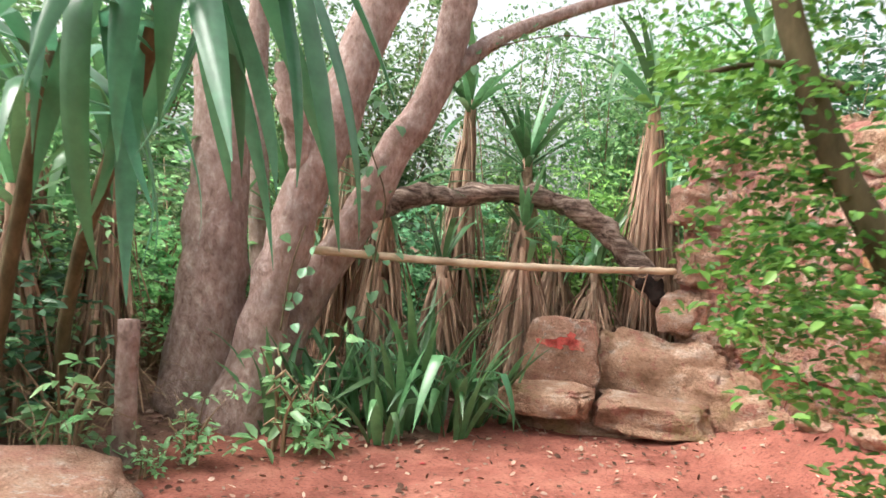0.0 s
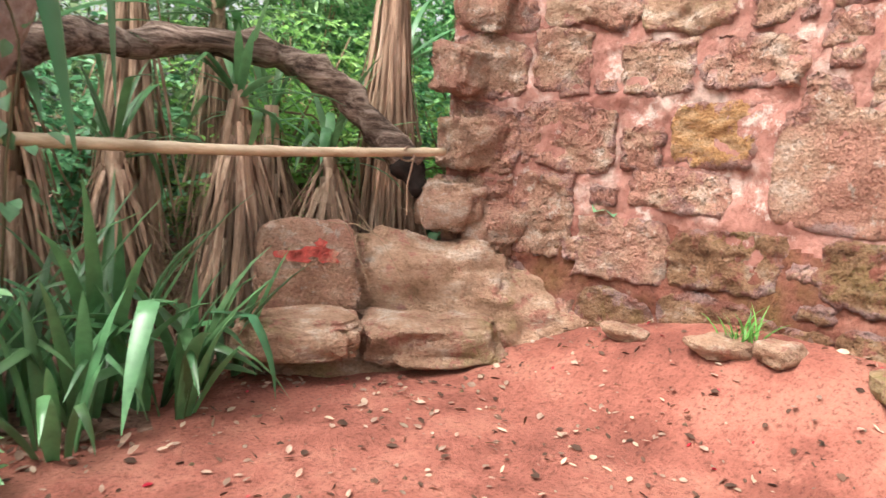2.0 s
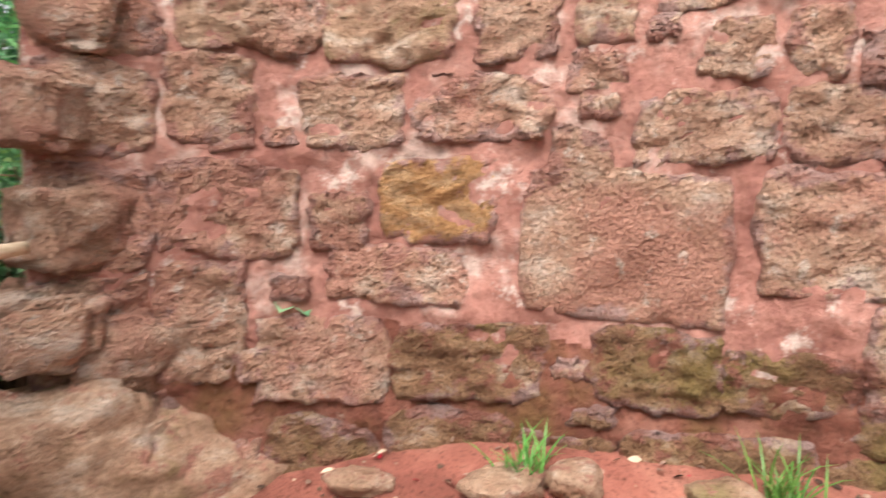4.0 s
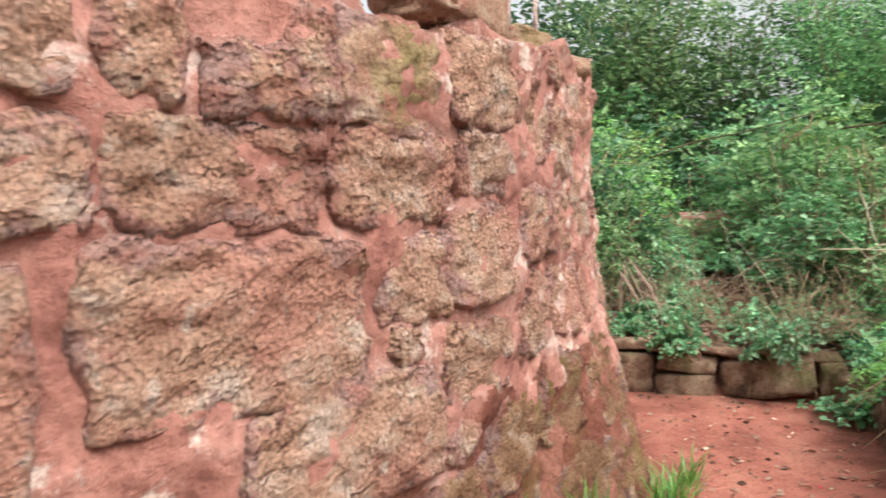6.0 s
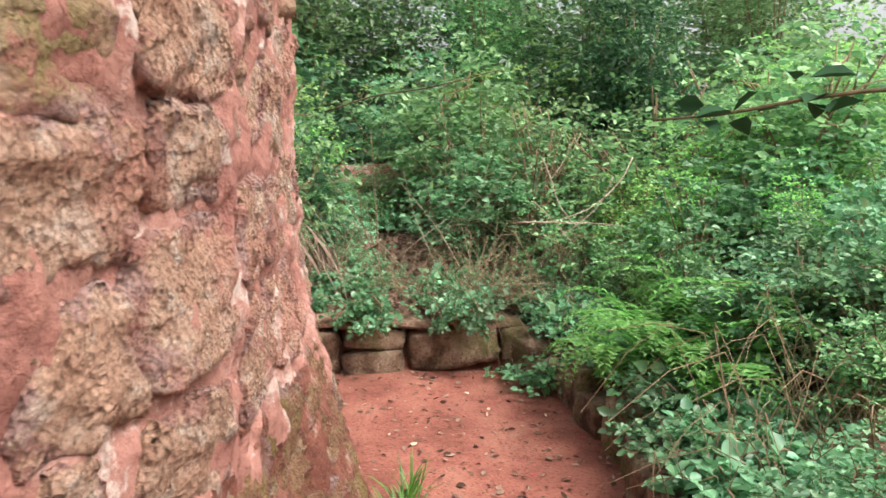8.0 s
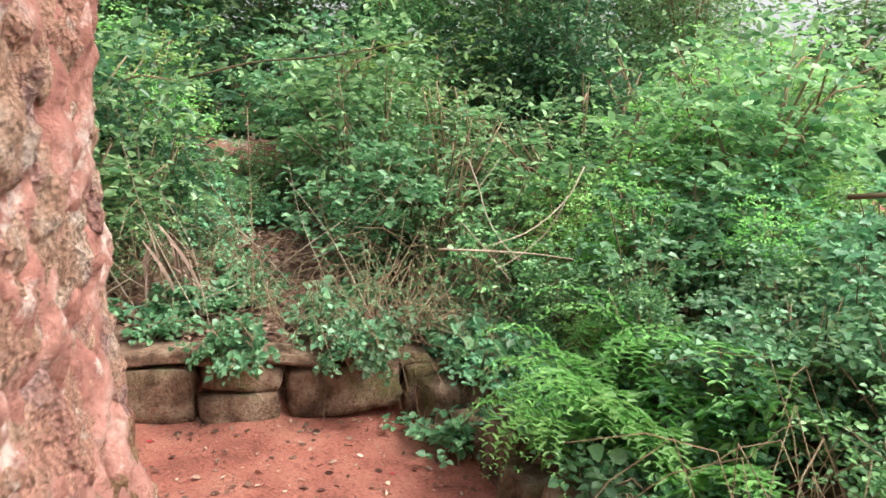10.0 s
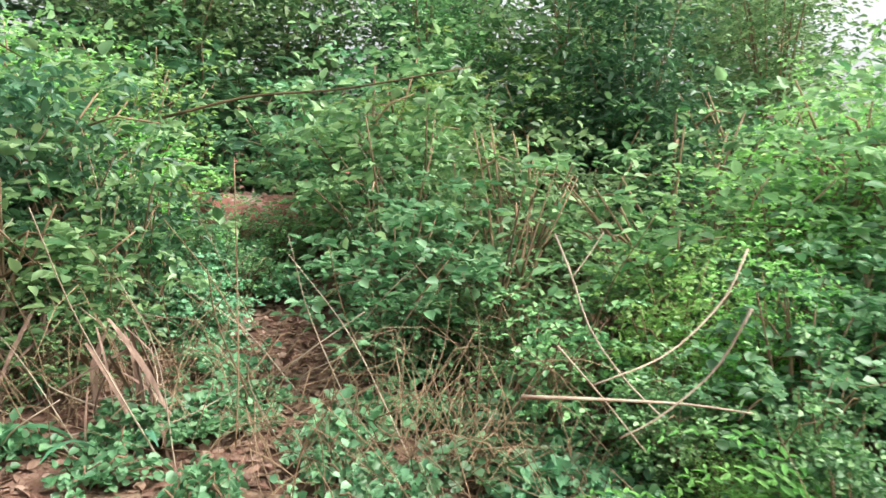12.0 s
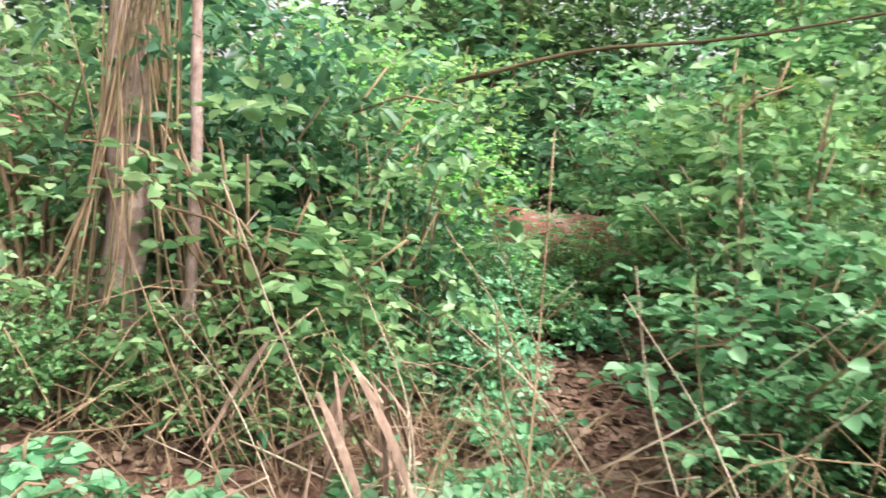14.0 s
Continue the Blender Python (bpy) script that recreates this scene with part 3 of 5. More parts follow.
def boulder(name, label, category, centre, size, turn, seed, material, lumpy=0.22, boxy=0.45, subdiv=4, group=""):
    """A weathered block: a rounded box broken up by noise, resting on its flattened foot."""
    bm = bmesh.new()
    bmesh.ops.create_icosphere(bm, subdivisions=subdiv, radius=1.0)
    for v in bm.verts:
        c = v.co.copy()
        e = boxy
        c = Vector([math.copysign(abs(k) ** e, k) for k in c])
        c *= 0.88 * (1 + lumpy * noise.fractal(v.co * 1.3 + Vector((seed, 0, 0)), 1.0, 2.0, 3) - 0.10 * abs(noise.noise(Vector((v.co.x * 2, v.co.y * 2, v.co.z * 2.6 + seed)))))
        v.co = Vector((c.x * size[0] / 2, c.y * size[1] / 2, c.z * size[2] / 2))
        q = v.co * 5 + Vector((0, seed, 0))
        v.co += v.co.normalized() * min(0.5, size[2]) * (0.12 * noise.fractal(q, 0.9, 2.1, 4) - 0.10 * abs(noise.noise(q * 0.9)))
    for f in bm.faces:
        f.smooth = True
    me = bpy.data.meshes.new(name)
    bm.to_mesh(me)
    bm.free()
    me.materials.append(material)
    ob = new(name, me)
    ob.matrix_world = pose(centre[0], centre[1], centre[2], 0, 0, turn)
    return tagged(ob, label, category, group)


boulder("coping_stone", "loose weathered sandstone block on top of the wall", "stone", wall_point(3.85, 2.13, -0.16), (0.7, 0.34, 0.28), -52, 3, MOSSY)
boulder("coping_stone", "loose grey sandstone block on top of the wall", "stone", wall_point(0.22, 2.0, -0.2), (0.34, 0.3, 0.2), -40, 5, MOSSY)
boulder("coping_stone", "loose weathered sandstone block on top of the wall", "stone", wall_point(0.92, 2.03, -0.18), (0.36, 0.3, 0.2), -60, 8, MOSSY)
for k, (s, sz) in enumerate([(1.25, 0.3), (1.55, 0.26), (1.95, 0.34), (2.3, 0.3), (2.7, 0.32), (3.05, 0.26), (4.35, 0.26), (4.62, 0.3), (4.95, 0.26), (5.2, 0.3), (5.5, 0.26), (5.9, 0.3)]):
    boulder("coping_stone", "weathered stone bedded on the wall top", "stone", wall_point(s, wall_top(s) - 0.01, -0.12 - 0.05 * (k % 3)), (sz, sz * 0.8, sz * 0.5), 40 * k, 70 + k, MOSSY, 0.3, 0.6, 3, "coping stones")
for k, (x, y, z, sz) in enumerate([(1.82, 5.38, 0.78, 0.42), (1.90, 5.36, 1.15, 0.40), (1.83, 5.40, 1.52, 0.38), (1.95, 5.36, 1.82, 0.34), (2.05, 5.3, 0.7, 0.4)]):
    boulder("end_stone", "rough sandstone block in the broken wall end", "stone", (x, y, z), (sz, sz, sz * 0.85), 25 * k - 30, 90 + k, STONE, 0.25, 0.5, 4, "wall end stones")
# stone seat at the broken end
bench = thing("stone_bench", "low mossy stone bench of two rough blocks", "bench", pose(1.18, 5.08, 0, 0, 0, -9))
for k, (cx, cy, cz, sx, sy, sz, bx) in enumerate([(-0.30, -0.04, 0.20, 0.66, 0.62, 0.21, 0.38), (0.38, 0.03, 0.145, 0.86, 0.56, 0.27, 0.5), (0.12, 0.10, 0.0, 1.5, 0.46, 0.28, 0.6)]):
    block = boulder("block", "", "", (cx, cy, cz), (sx, sy, sz), 4 * k - 5, 11 + 6 * k, MOSSY, 0.20, bx, 5)
    block.parent = bench
slab = thing("painted_slab", "upright sandstone slab with faded red paint", "stone slab", pose(0.98, 5.33, 0.45, -6, 0, -8))
bm = bmesh.new()
bmesh.ops.create_cube(bm, size=1)
bmesh.ops.subdivide_edges(bm, edges=bm.edges, cuts=15, use_grid_fill=True)
for v in bm.verts:
    c = v.co
    k = 1 - 0.16 * (abs(c.x) * 2) ** 4 * (abs(c.z) * 2) ** 4
    c = Vector((c.x * (0.52 - 0.08 * c.z) * k, c.y * 0.2 * (1 - 0.3 * (abs(c.z) * 2) ** 6), c.z * (0.50 - 0.07 * c.x) * k))
    v.co = c + Vector((1.6, 0.5, 1.3)) * 0.026 * noise.fractal(c * 6, 0.9, 2.0, 4)
for f in bm.faces:
    f.smooth = True
part("slab_block", bm, STONE, slab)
vs, fs = [], []
rng = random.Random(4)
for (cx, cz, w, h) in [(-0.09, 0.08, 0.08, 0.03), (0.0, 0.09, 0.10, 0.028), (0.08, 0.09, 0.07, 0.03), (0.05, 0.14, 0.035, 0.022), (-0.05, 0.055, 0.06, 0.018), (0.1, 0.055, 0.05, 0.018)]:
    o = len(vs)
    for k in range(14):
        a = 2 * math.pi * k / 14
        r = 1 + rng.uniform(-0.4, 0.3)
        vs.append((cx + w * r * math.cos(a), -0.113, cz + h * r * math.sin(a)))
    fs.append(tuple(range(o, o + 14)))
part("paint_mark", mesh_of("paint_mark", vs, fs, RED_PAINT), None, slab, "faded red painted mark")
boulder("seat_boulder", "rounded mossy sandstone boulder behind the bench", "boulder", (1.66, 5.42, 0.2), (1.3, 0.66, 0.98), -22, 17, MOSSY, 0.25, 0.62, 5)
boulder("seat_boulder", "rounded mossy sandstone boulder at the wall foot", "boulder", (2.05, 5.16, 0.14), (1.3, 0.62, 0.72), -38, 19, MOSSY, 0.25, 0.9, 5)
boulder("flat_rock", "broad flat pale rock beside the path", "rock", (-1.62, 2.85, 0.03), (1.5, 1.3, 0.36), 20, 23, STONE, 0.2, 0.7)
for k, (s, o, sz) in enumerate([(1.25, 0.2, 0.26), (1.8, 0.22, 0.34), (2.02, 0.16, 0.3), (2.5, 0.18, 0.36), (3.15, 0.2, 0.3), (4.2, 0.12, 0.25)]):
    p = wall_point(s, 0, o)
    boulder("fallen_stone", "small fallen sandstone lying at the wall foot", "stone", (p.x, p.y, ground_z(p.x, p.y) + 0.02), (sz, sz * 0.7, sz * 0.35), -70 + 40 * k, 30 + k, MOSSY, 0.3, 0.7, 3, "fallen stones")

# ---- low retaining wall of field stones ----
RET = thing("retaining_wall", "low dry-stone retaining wall of brown field stones", "retaining wall", kind="structure")
RET_A, RET_DIR, RET_OUT = Vector((4.5, -1.66, 0)), Vector((0.757, 0.654, 0)), Vector((-0.654, 0.757, 0))


def field_stone(s0, s1, z0, z1, seed, parent, base, along, out, depth=0.26, proud=0.02):
    bm = bmesh.new()
    bmesh.ops.create_cube(bm, size=1)
    bmesh.ops.subdivide_edges(bm, edges=bm.edges, cuts=5, use_grid_fill=True)
    w, h = s1 - s0, z1 - z0
    mid = base + along * ((s0 + s1) / 2) + out * (proud - depth / 2) + Vector((0, 0, (z0 + z1) / 2))
    for v in bm.verts:
        c = v.co * 2
        r = c.length
        sq = Vector([k * (1 - 0.13 * (r * r - k * k) / 2) for k in c])
        q = sq * (1 + 0.17 * noise.fractal(c * 0.8 + Vector((seed * 2.3, seed, 0)), 1.0, 2.0, 3))
        tilt = 0.11 * math.sin(seed * 5.3)
        q = Vector((q.x * 1.05 - q.z * tilt * h / w, q.y, q.z * 1.06 + q.x * tilt * w / h))
        v.co = mid + along * (q.x * w / 2) + out * (q.y * depth / 2) + Vector((0, 0, q.z * h / 2))
    for f in bm.faces:
        f.smooth = True
    part("field_stone", bm, KERB, parent)


def course_of(edges, z0, z1, seed):
    for k, (a, b) in enumerate(zip(edges[:-1], edges[1:])):
        j = 0.015 * math.sin(seed * 7 + k * 3)
        field_stone(a + 0.012, b - 0.012, z0 + 0.006, z1 + j - 0.006, seed + k, RET, RET_A, RET_DIR, RET_OUT, proud=0.02 * math.sin(k * 2.1 + seed))


course_of([-0.5, 0.08, 0.75], 0.02, 0.32, 1)
course_of([0.755, 1.21], 0.165, 0.31, 12)
course_of([0.755, 1.22], -0.06, 0.165, 14)
course_of([1.22, 1.74], -0.02, 0.31, 16)
course_of([1.74, 2.1, 2.4, 2.75], 0.0, 0.165, 20)
course_of([1.74, 1.98, 2.3, 2.75], 0.165, 0.31, 28)
course_of([-0.1, 0.55, 0.95, 1.25, 1.75, 2.1, 2.75], 0.31, 0.39, 36)

KERBS = thing("kerb_of_stones", "kerb of rounded brown field stones round the planting", "kerb", kind="structure")
kerb_line = [Vector((x, y, 0)) for x, y in TERRACE[1:11]][::-1]
k = 0
for a, b in zip(kerb_line[:-1], kerb_line[1:]):
    L = (b - a).length
    d = (b - a) / L
    o = Vector((-d.y, d.x, 0))
    if inside(np.array([(a + o * 0.2).x + d.x * L / 2]), np.array([(a + o * 0.2).y + d.y * L / 2]), TERRACE)[0]:
        o = -o
    n = max(1, round(L / 0.3))
    for i in range(n):
        k += 1
        field_stone(L * i / n + 0.01, L * (i + 1) / n - 0.01, -0.05, 0.24 + 0.05 * math.sin(k * 2.7), 60 + k, KERBS, a, d, o, 0.3, 0.03 * math.sin(k * 1.9))

# ---- trees by the bench ----
def limb(name, pts, r0, r1, material, parent, sides=12, rough=0.25, seed=0, label="", n=16, flare=0.0):
    line = smooth_line(pts, n)
    rad = [r0 + (r1 - r0) * i / n + flare * max(0, 1 - i / n * 5) ** 2 for i in range(n + 1)]
    v, f = tube(line, rad, sides, rough, seed)
    return part(name, mesh_of(name, v, f, material, True), None, parent, label)


old_tree = thing("leaning_tree", "old tree with two leaning mauve-brown trunks", "tree")
limb("trunk", [(-1.0, 4.52, -0.1), (-0.93, 4.55, 0.4), (-0.84, 4.6, 0.95), (-0.73, 4.62, 1.4), (-0.58, 4.65, 1.85), (-0.42, 4.7, 2.4), (-0.2, 4.8, 3.2), (0.1, 5.0, 4.6)], 0.155, 0.12, BARK, old_tree, 18, 0.3, 1, "", 26, 0.12)
limb("trunk", [(-0.86, 4.8, 0.3), (-0.72, 4.92, 0.75), (-0.52, 4.98, 1.12), (-0.27, 5.02, 1.68), (-0.06, 5.04, 2.05), (0.07, 5.06, 2.45), (0.1, 5.1, 3.0), (0.2, 5.3, 4.6)], 0.125, 0.105, BARK, old_tree, 16, 0.3, 5, "", 26)
limb("branch", [(0.02, 5.05, 2.2), (0.3, 5.2, 2.5), (0.62, 5.4, 2.72), (1.15, 5.6, 2.98), (1.9, 6.0, 3.3)], 0.07, 0.03, BARK, old_tree, 9, 0.2, 3)
limb("branch_stub", [(-0.72, 4.6, 1.55), (-0.80, 4.45, 1.85), (-0.84, 4.4, 2.12)], 0.09, 0.06, BARK, old_tree, 10, 0.4, 8, "broken knotty stub with dry fibres")
wide_tree = thing("wide_tree", "thick brown tree trunk among hanging leaves", "tree")
limb("trunk", [(-1.3, 4.72, -0.3), (-1.28, 4.72, 0.5), (-1.28, 4.75, 1.1), (-1.32, 4.8, 1.8), (-1.5, 4.9, 3.0), (-1.8, 5.0, 4.8)], 0.26, 0.11, BARK, wide_tree, 18, 0.22, 9, "", 24, 0.1)
limb("trunk", [(-1.1, 5.6, 0), (-1.28, 5.6, 1.5), (-1.36, 5.6, 2.9), (-1.3, 5.7, 4.5)], 0.09, 0.07, BARK, wide_tree, 10, 0.2, 10)
arch = thing("arching_tree", "fallen grey dead trunk arching over to the wall", "dead trunk")
limb("trunk", [(-0.5, 5.15, 1.28), (-0.15, 5.35, 1.45), (0.12, 5.5, 1.49), (0.45, 5.6, 1.53), (0.85, 5.65, 1.53), (1.15, 5.62, 1.42), (1.38, 5.58, 1.22), (1.62, 5.52, 0.98)], 0.065, 0.085, DEADWOOD, arch, 18, 0.7, 4, "", 34)
limb("charred_end", [(1.56, 5.53, 1.03), (1.62, 5.5, 0.93), (1.68, 5.48, 0.84)], 0.095, 0.05, CHAR, arch, 10, 0.5, 2, "charred black broken end", 6)
pole = thing("bamboo_rail", "pale bamboo pole lashed across between tree and wall", "rail")
pl = [Vector((-0.78, 4.74, 1.06)) + (Vector((1.70, 5.30, 1.08)) - Vector((-0.78, 4.74, 1.06))) * (i / 40) + Vector((0, 0, -0.03 * math.sin(math.pi * i / 40))) for i in range(41)]
v, f = tube(pl, [0.026 - 0.004 * i / 40 + (0.004 if i % 7 == 3 else 0) for i in range(41)], 10)
part("pole", mesh_of("pole", v, f, BAMBOO, True), None, pole)
v, f = tube([(1.46 + 0.035 * math.cos(a), 5.24 + 0.02 * math.sin(a * 2), 1.06 + 0.035 * math.sin(a)) for a in np.linspace(0, 12.0, 30)] + [(1.46, 5.22, 0.9), (1.47, 5.22, 0.75)], [0.005] * 32, 5)
part("string", mesh_of("string", v, f, STRAW), None, pole, "pale string lashing with a loose end")
stump = thing("cut_stake", "short brown wooden stake in the ground", "stake")
limb("stake_shaft", [(-1.27, 3.6, -0.05), (-1.275, 3.6, 0.3), (-1.285, 3.6, 0.70)], 0.058, 0.05, BARK, stump, 10, 0.12, 6, "", 8)


# ---- yuccas and sword-leaved plants ----
def blades_mesh(name, specs, material):
    return mesh_of(name, *join([blade(*a, **k) for a, k in specs]), material, True)


def skirt_mesh(rng, top, length, r0, r1, n, material=STRAW, width=0.022, messy=0.0):
    """Dead leaves hanging round a stem, from radius r0 above to r1 below."""
    out = []
    for _ in range(n):
        a = rng.uniform(0, 2 * math.pi)
        a = round(a * 1.9) / 1.9 + rng.gauss(0, 0.16)
        z = top - rng.random() * length * 0.62
        ln = min(length * rng.uniform(0.25, 0.6), z - 0.02 if top >= length else 9)
        u0 = (top - z) / length
        w = width * rng.uniform(0.35, 1.4)
        ra, rb = r0 + (r1 - r0) * u0, r0 + (r1 - r0) * min(1, u0 + ln / length) + rng.uniform(-0.05, 0.06)
        rb += rng.uniform(-messy, messy)
        z -= messy * rng.random()
        vs = []
        tw = rng.uniform(-1.5, 1.5)
        aa = a + rng.uniform(-0.25, 0.25)
        for i in range(5):
            t = i / 4
            ang = a + (aa - a) * t
            rr = ra + (rb - ra) * t + 0.012 * math.sin(t * 5 + tw)
            c = Vector((rr * math.cos(ang), rr * math.sin(ang), z - ln * t))
            side = Vector((-math.sin(ang + tw * t), math.cos(ang + tw * t), 0)) * w * (1 - 0.75 * t * t) * 0.5
            nr = Vector((math.cos(ang), math.sin(ang), 0)) * w * 0.2
            vs += [c + side, c + nr, c - side]
        fs = []
        for i in range(4):
            o = i * 3
            fs += [(o, o + 1, o + 4, o + 3), (o + 1, o + 2, o + 5, o + 4)]
        out.append((vs, fs))
    return mesh_of("dry_skirt", *join(out), material)


def yucca(at, height, seed, blades=26, length=0.75, width=0.055, skirt=140, droop=1.1, kinks=0.3, flare=0.16, tall_skirt=None, label="spear-leaved yucca with a skirt of dry hanging leaves", material=None):
    rng = random.Random(seed)
    ob = thing("yucca", label, "yucca", pose(*at), "yuccas under the trees")
    limb("stem", [(0, 0, -0.1), (0.02, 0.01, height * 0.5), (0, 0, height)], 0.055, 0.045, STRAW, ob, 8, 0.2, seed, "", 6)
    specs = []
    for i in range(blades):
        h = rng.uniform(0, 2 * math.pi)
        u = i / max(1, blades - 1)
        kink = (rng.uniform(0.3, 0.6), rng.uniform(0.9, 1.7)) if rng.random() < kinks else None
        specs.append((((0.02 * math.cos(h), 0.02 * math.sin(h), height - 0.12 * (1 - u)), h, length * rng.uniform(0.75, 1.15), width * rng.uniform(0.75, 1.2), 0.1 + 1.25 * u + rng.uniform(-0.2, 0.2), droop * rng.uniform(0.5, 1.3) * (1.2 - 0.7 * u)), dict(kink=kink, twist=rng.uniform(-0.4, 0.4))))
    for spec in specs:
        part("blade", blades_mesh("blade", [spec], material or BLADE_DARK), None, ob)
    if skirt:
        tagged(part("dry_skirt", skirt_mesh(rng, height - 0.05, tall_skirt or (height - 0.02), 0.05, flare, int(skirt * 1.1), STRAW, 0.032, 0.15), None, ob, "dry brown hanging leaves"), kind="stuff")
    return ob


def gz(x, y):
    return (x, y, ground_z(x, y))


yucca(gz(0.68, 5.62), 1.32, 1, 24, 0.5, 0.05, 260, flare=0.2)
yucca(gz(0.22, 6.25), 2.15, 2, 26, 0.7, 0.055, 220, flare=0.15)
yucca(gz(1.64, 5.98), 2.3, 3, 26, 0.8, 0.065, 260, flare=0.11)
yucca(gz(1.28, 5.95), 0.95, 4, 22, 0.55, 0.05, 240, flare=0.24)
yucca(gz(0.75, 6.7), 1.75, 5, 34, 0.75, 0.06, 160)
yucca(gz(-0.35, 5.7), 1.45, 6, 22, 0.7, 0.06, 240)
yucca(gz(-0.75, 6.2), 2.0, 7, 24, 0.8, 0.06, 220)
yucca(gz(0.1, 5.7), 1.0, 8, 18, 0.5, 0.05, 220)
yucca(gz(-1.85, 4.5), 1.5, 9, 22, 0.9, 0.07, 150)
yucca(gz(-2.3, 4.4), 1.7, 10, 24, 0.9, 0.07, 220)
yucca(gz(-1.95, 3.75), 1.2, 12, 18, 0.8, 0.06, 110)
yucca(gz(2.6, 6.3), 2.6, 13, 28, 0.9, 0.07, 160)
yucca(gz(1.0, 6.25), 1.1, 15, 20, 0.6, 0.05, 240, flare=0.2)
yucca(gz(1.95, 6.5), 1.5, 16, 20, 0.6, 0.05, 200, flare=0.2)
yucca(gz(-1.0, 5.4), 1.3, 17, 18, 0.7, 0.05, 240, flare=0.2)

# the broad blue-green blades that hang close to the path
rng = random.Random(21)
head = thing("hanging_yucca", "yucca with broad blue-green blades bent and hanging", "yucca", pose(-0.72, 2.42, 0))
limb("stem", [(-1.0, 1.4, 0.0), (-0.8, 1.1, 0.9), (-0.15, 0.25, 1.75), (0.0, 0, 2.1)], 0.035, 0.03, GREEN_BARK, head, 8, 0.2, 3, "", 8)
for i in range(24):
    h = rng.uniform(0, 2 * math.pi)
    reach = rng.uniform(0.12, 0.42)
    L = rng.uniform(0.8, 1.25)
    base = Vector((0.03 * math.cos(h), 0.03 * math.sin(h), rng.uniform(1.75, 2.15)))
    bend = dict(kink=(reach, rng.uniform(0.8, 1.6)), twist=rng.uniform(-0.9, 0.9), segs=14, fold=0.5)
    part("blade", blades_mesh("blade", [((base, h, L, rng.uniform(0.068, 0.10), rng.uniform(-0.3, 0.6), rng.uniform(0.15, 0.6)), bend)], BLADE), None, head)


second = thing("hanging_yucca", "yucca with long green blades drooping over a stem", "yucca", pose(-1.3, 2.85, 0))
limb("stem", [(-0.5, 0.5, 0.0), (-0.3, 0.3, 0.9), (0.0, 0.0, 1.8)], 0.035, 0.03, GREEN_BARK, second, 8, 0.2, 5, "", 8)
for i in range(15):
    h = rng.uniform(0, 2 * math.pi)
    part("blade", blades_mesh("blade", [((Vector((0.03 * math.cos(h), 0.03 * math.sin(h), rng.uniform(1.5, 1.85))), h, rng.uniform(0.7, 1.1), rng.uniform(0.05, 0.08), rng.uniform(-0.4, 1.1), rng.uniform(0.4, 1.6)), dict(kink=(rng.uniform(0.2, 0.6), rng.uniform(0.4, 1.3)), twist=rng.uniform(-0.8, 0.8), segs=10))], BLADE), None, second)


def climbing_vine(points, seed, n, size):
    """A thin vine up a trunk, with single drooping leaves."""
    rg = np.random.default_rng(seed)
    ob = thing("climbing_vine", "thin vine with heart-shaped green leaves on the trunk", "vine", None, "climbing vines")
    limb("vine_stem", points, 0.006, 0.004, GREEN_BARK, ob, 5, 0.1, seed)
    line = smooth_line(points, n)
    for k in range(n):
        p = np.array([tuple(line[k])]) + rg.normal(size=(1, 3)) * np.array([0.07, 0.04, 0.04])
        L = rg.uniform(0.6, 1.2, 1) * size
        v, f = leaf_arrays(rg, p, rg.normal(size=(1, 3)) * np.array([0.7, 0.5, 0.3]) + np.array([[0, -0.4, -0.5]]), L, L * 0.85)
        part("leaf", quads_mesh("leaf", v, f, COVER), None, ob)


climbing_vine([(-0.32, 4.72, 0.5), (-0.3, 4.78, 1.0), (-0.26, 4.82, 1.4), (-0.38, 4.8, 1.75), (-0.3, 4.85, 2.0)], 1, 34, 0.085)
climbing_vine([(-0.75, 4.35, 0.6), (-0.72, 4.38, 0.95), (-0.66, 4.4, 1.2)], 2, 12, 0.07)
climbing_vine([(0.1, 5.1, 2.3), (0.4, 5.2, 2.5), (0.8, 5.4, 2.65), (1.2, 5.6, 2.7)], 3, 24, 0.08)


def sword_clump(at, n, length, seed, width=0.05):
    rng = random.Random(seed)
    ob = thing("sword_leaf_plant", "clump of dark green sword-shaped leaves", "plant", pose(*at), "sword-leaved clumps")
    specs = []
    for i in range(n):
        h = rng.uniform(0, 2 * math.pi)
        specs.append((((0.06 * math.cos(h), 0.06 * math.sin(h), -0.03), h, length * rng.uniform(0.6, 1.15), width * rng.uniform(0.8, 1.3), rng.uniform(1.0, 1.5), rng.uniform(0.2, 1.4)), dict(fold=0.45, kink=(rng.uniform(0.35, 0.65), rng.uniform(0.8, 1.9)) if rng.random() < 0.4 else None, twist=rng.uniform(-0.8, 0.8))))
    for spec in specs:
        part("blade", blades_mesh("blade", [spec], BLADE_DARK), None, ob)
    return ob


for k, (x, y, n, L) in enumerate([(-0.55, 4.62, 12, 0.75), (-0.28, 4.75, 11, 0.7), (-0.05, 4.7, 14, 0.8), (0.18, 4.85, 14, 0.75), (0.38, 5.0, 12, 0.7), (0.55, 5.12, 9, 0.65), (-0.5, 5.05, 10, 0.8), (0.1, 5.2, 12, 0.8), (-0.15, 4.45, 9, 0.6), (0.02, 4.95, 12, 0.98), (-0.35, 4.9, 11, 1.0), (0.28, 4.72, 10, 0.85), (-0.75, 4.4, 9, 0.8)]):
    sword_clump(gz(x, y), n, L, 100 + k)
fallen = thing("bent_plant", "long green blade bent down onto the red earth", "leaf", pose(*gz(0.28, 4.72)))
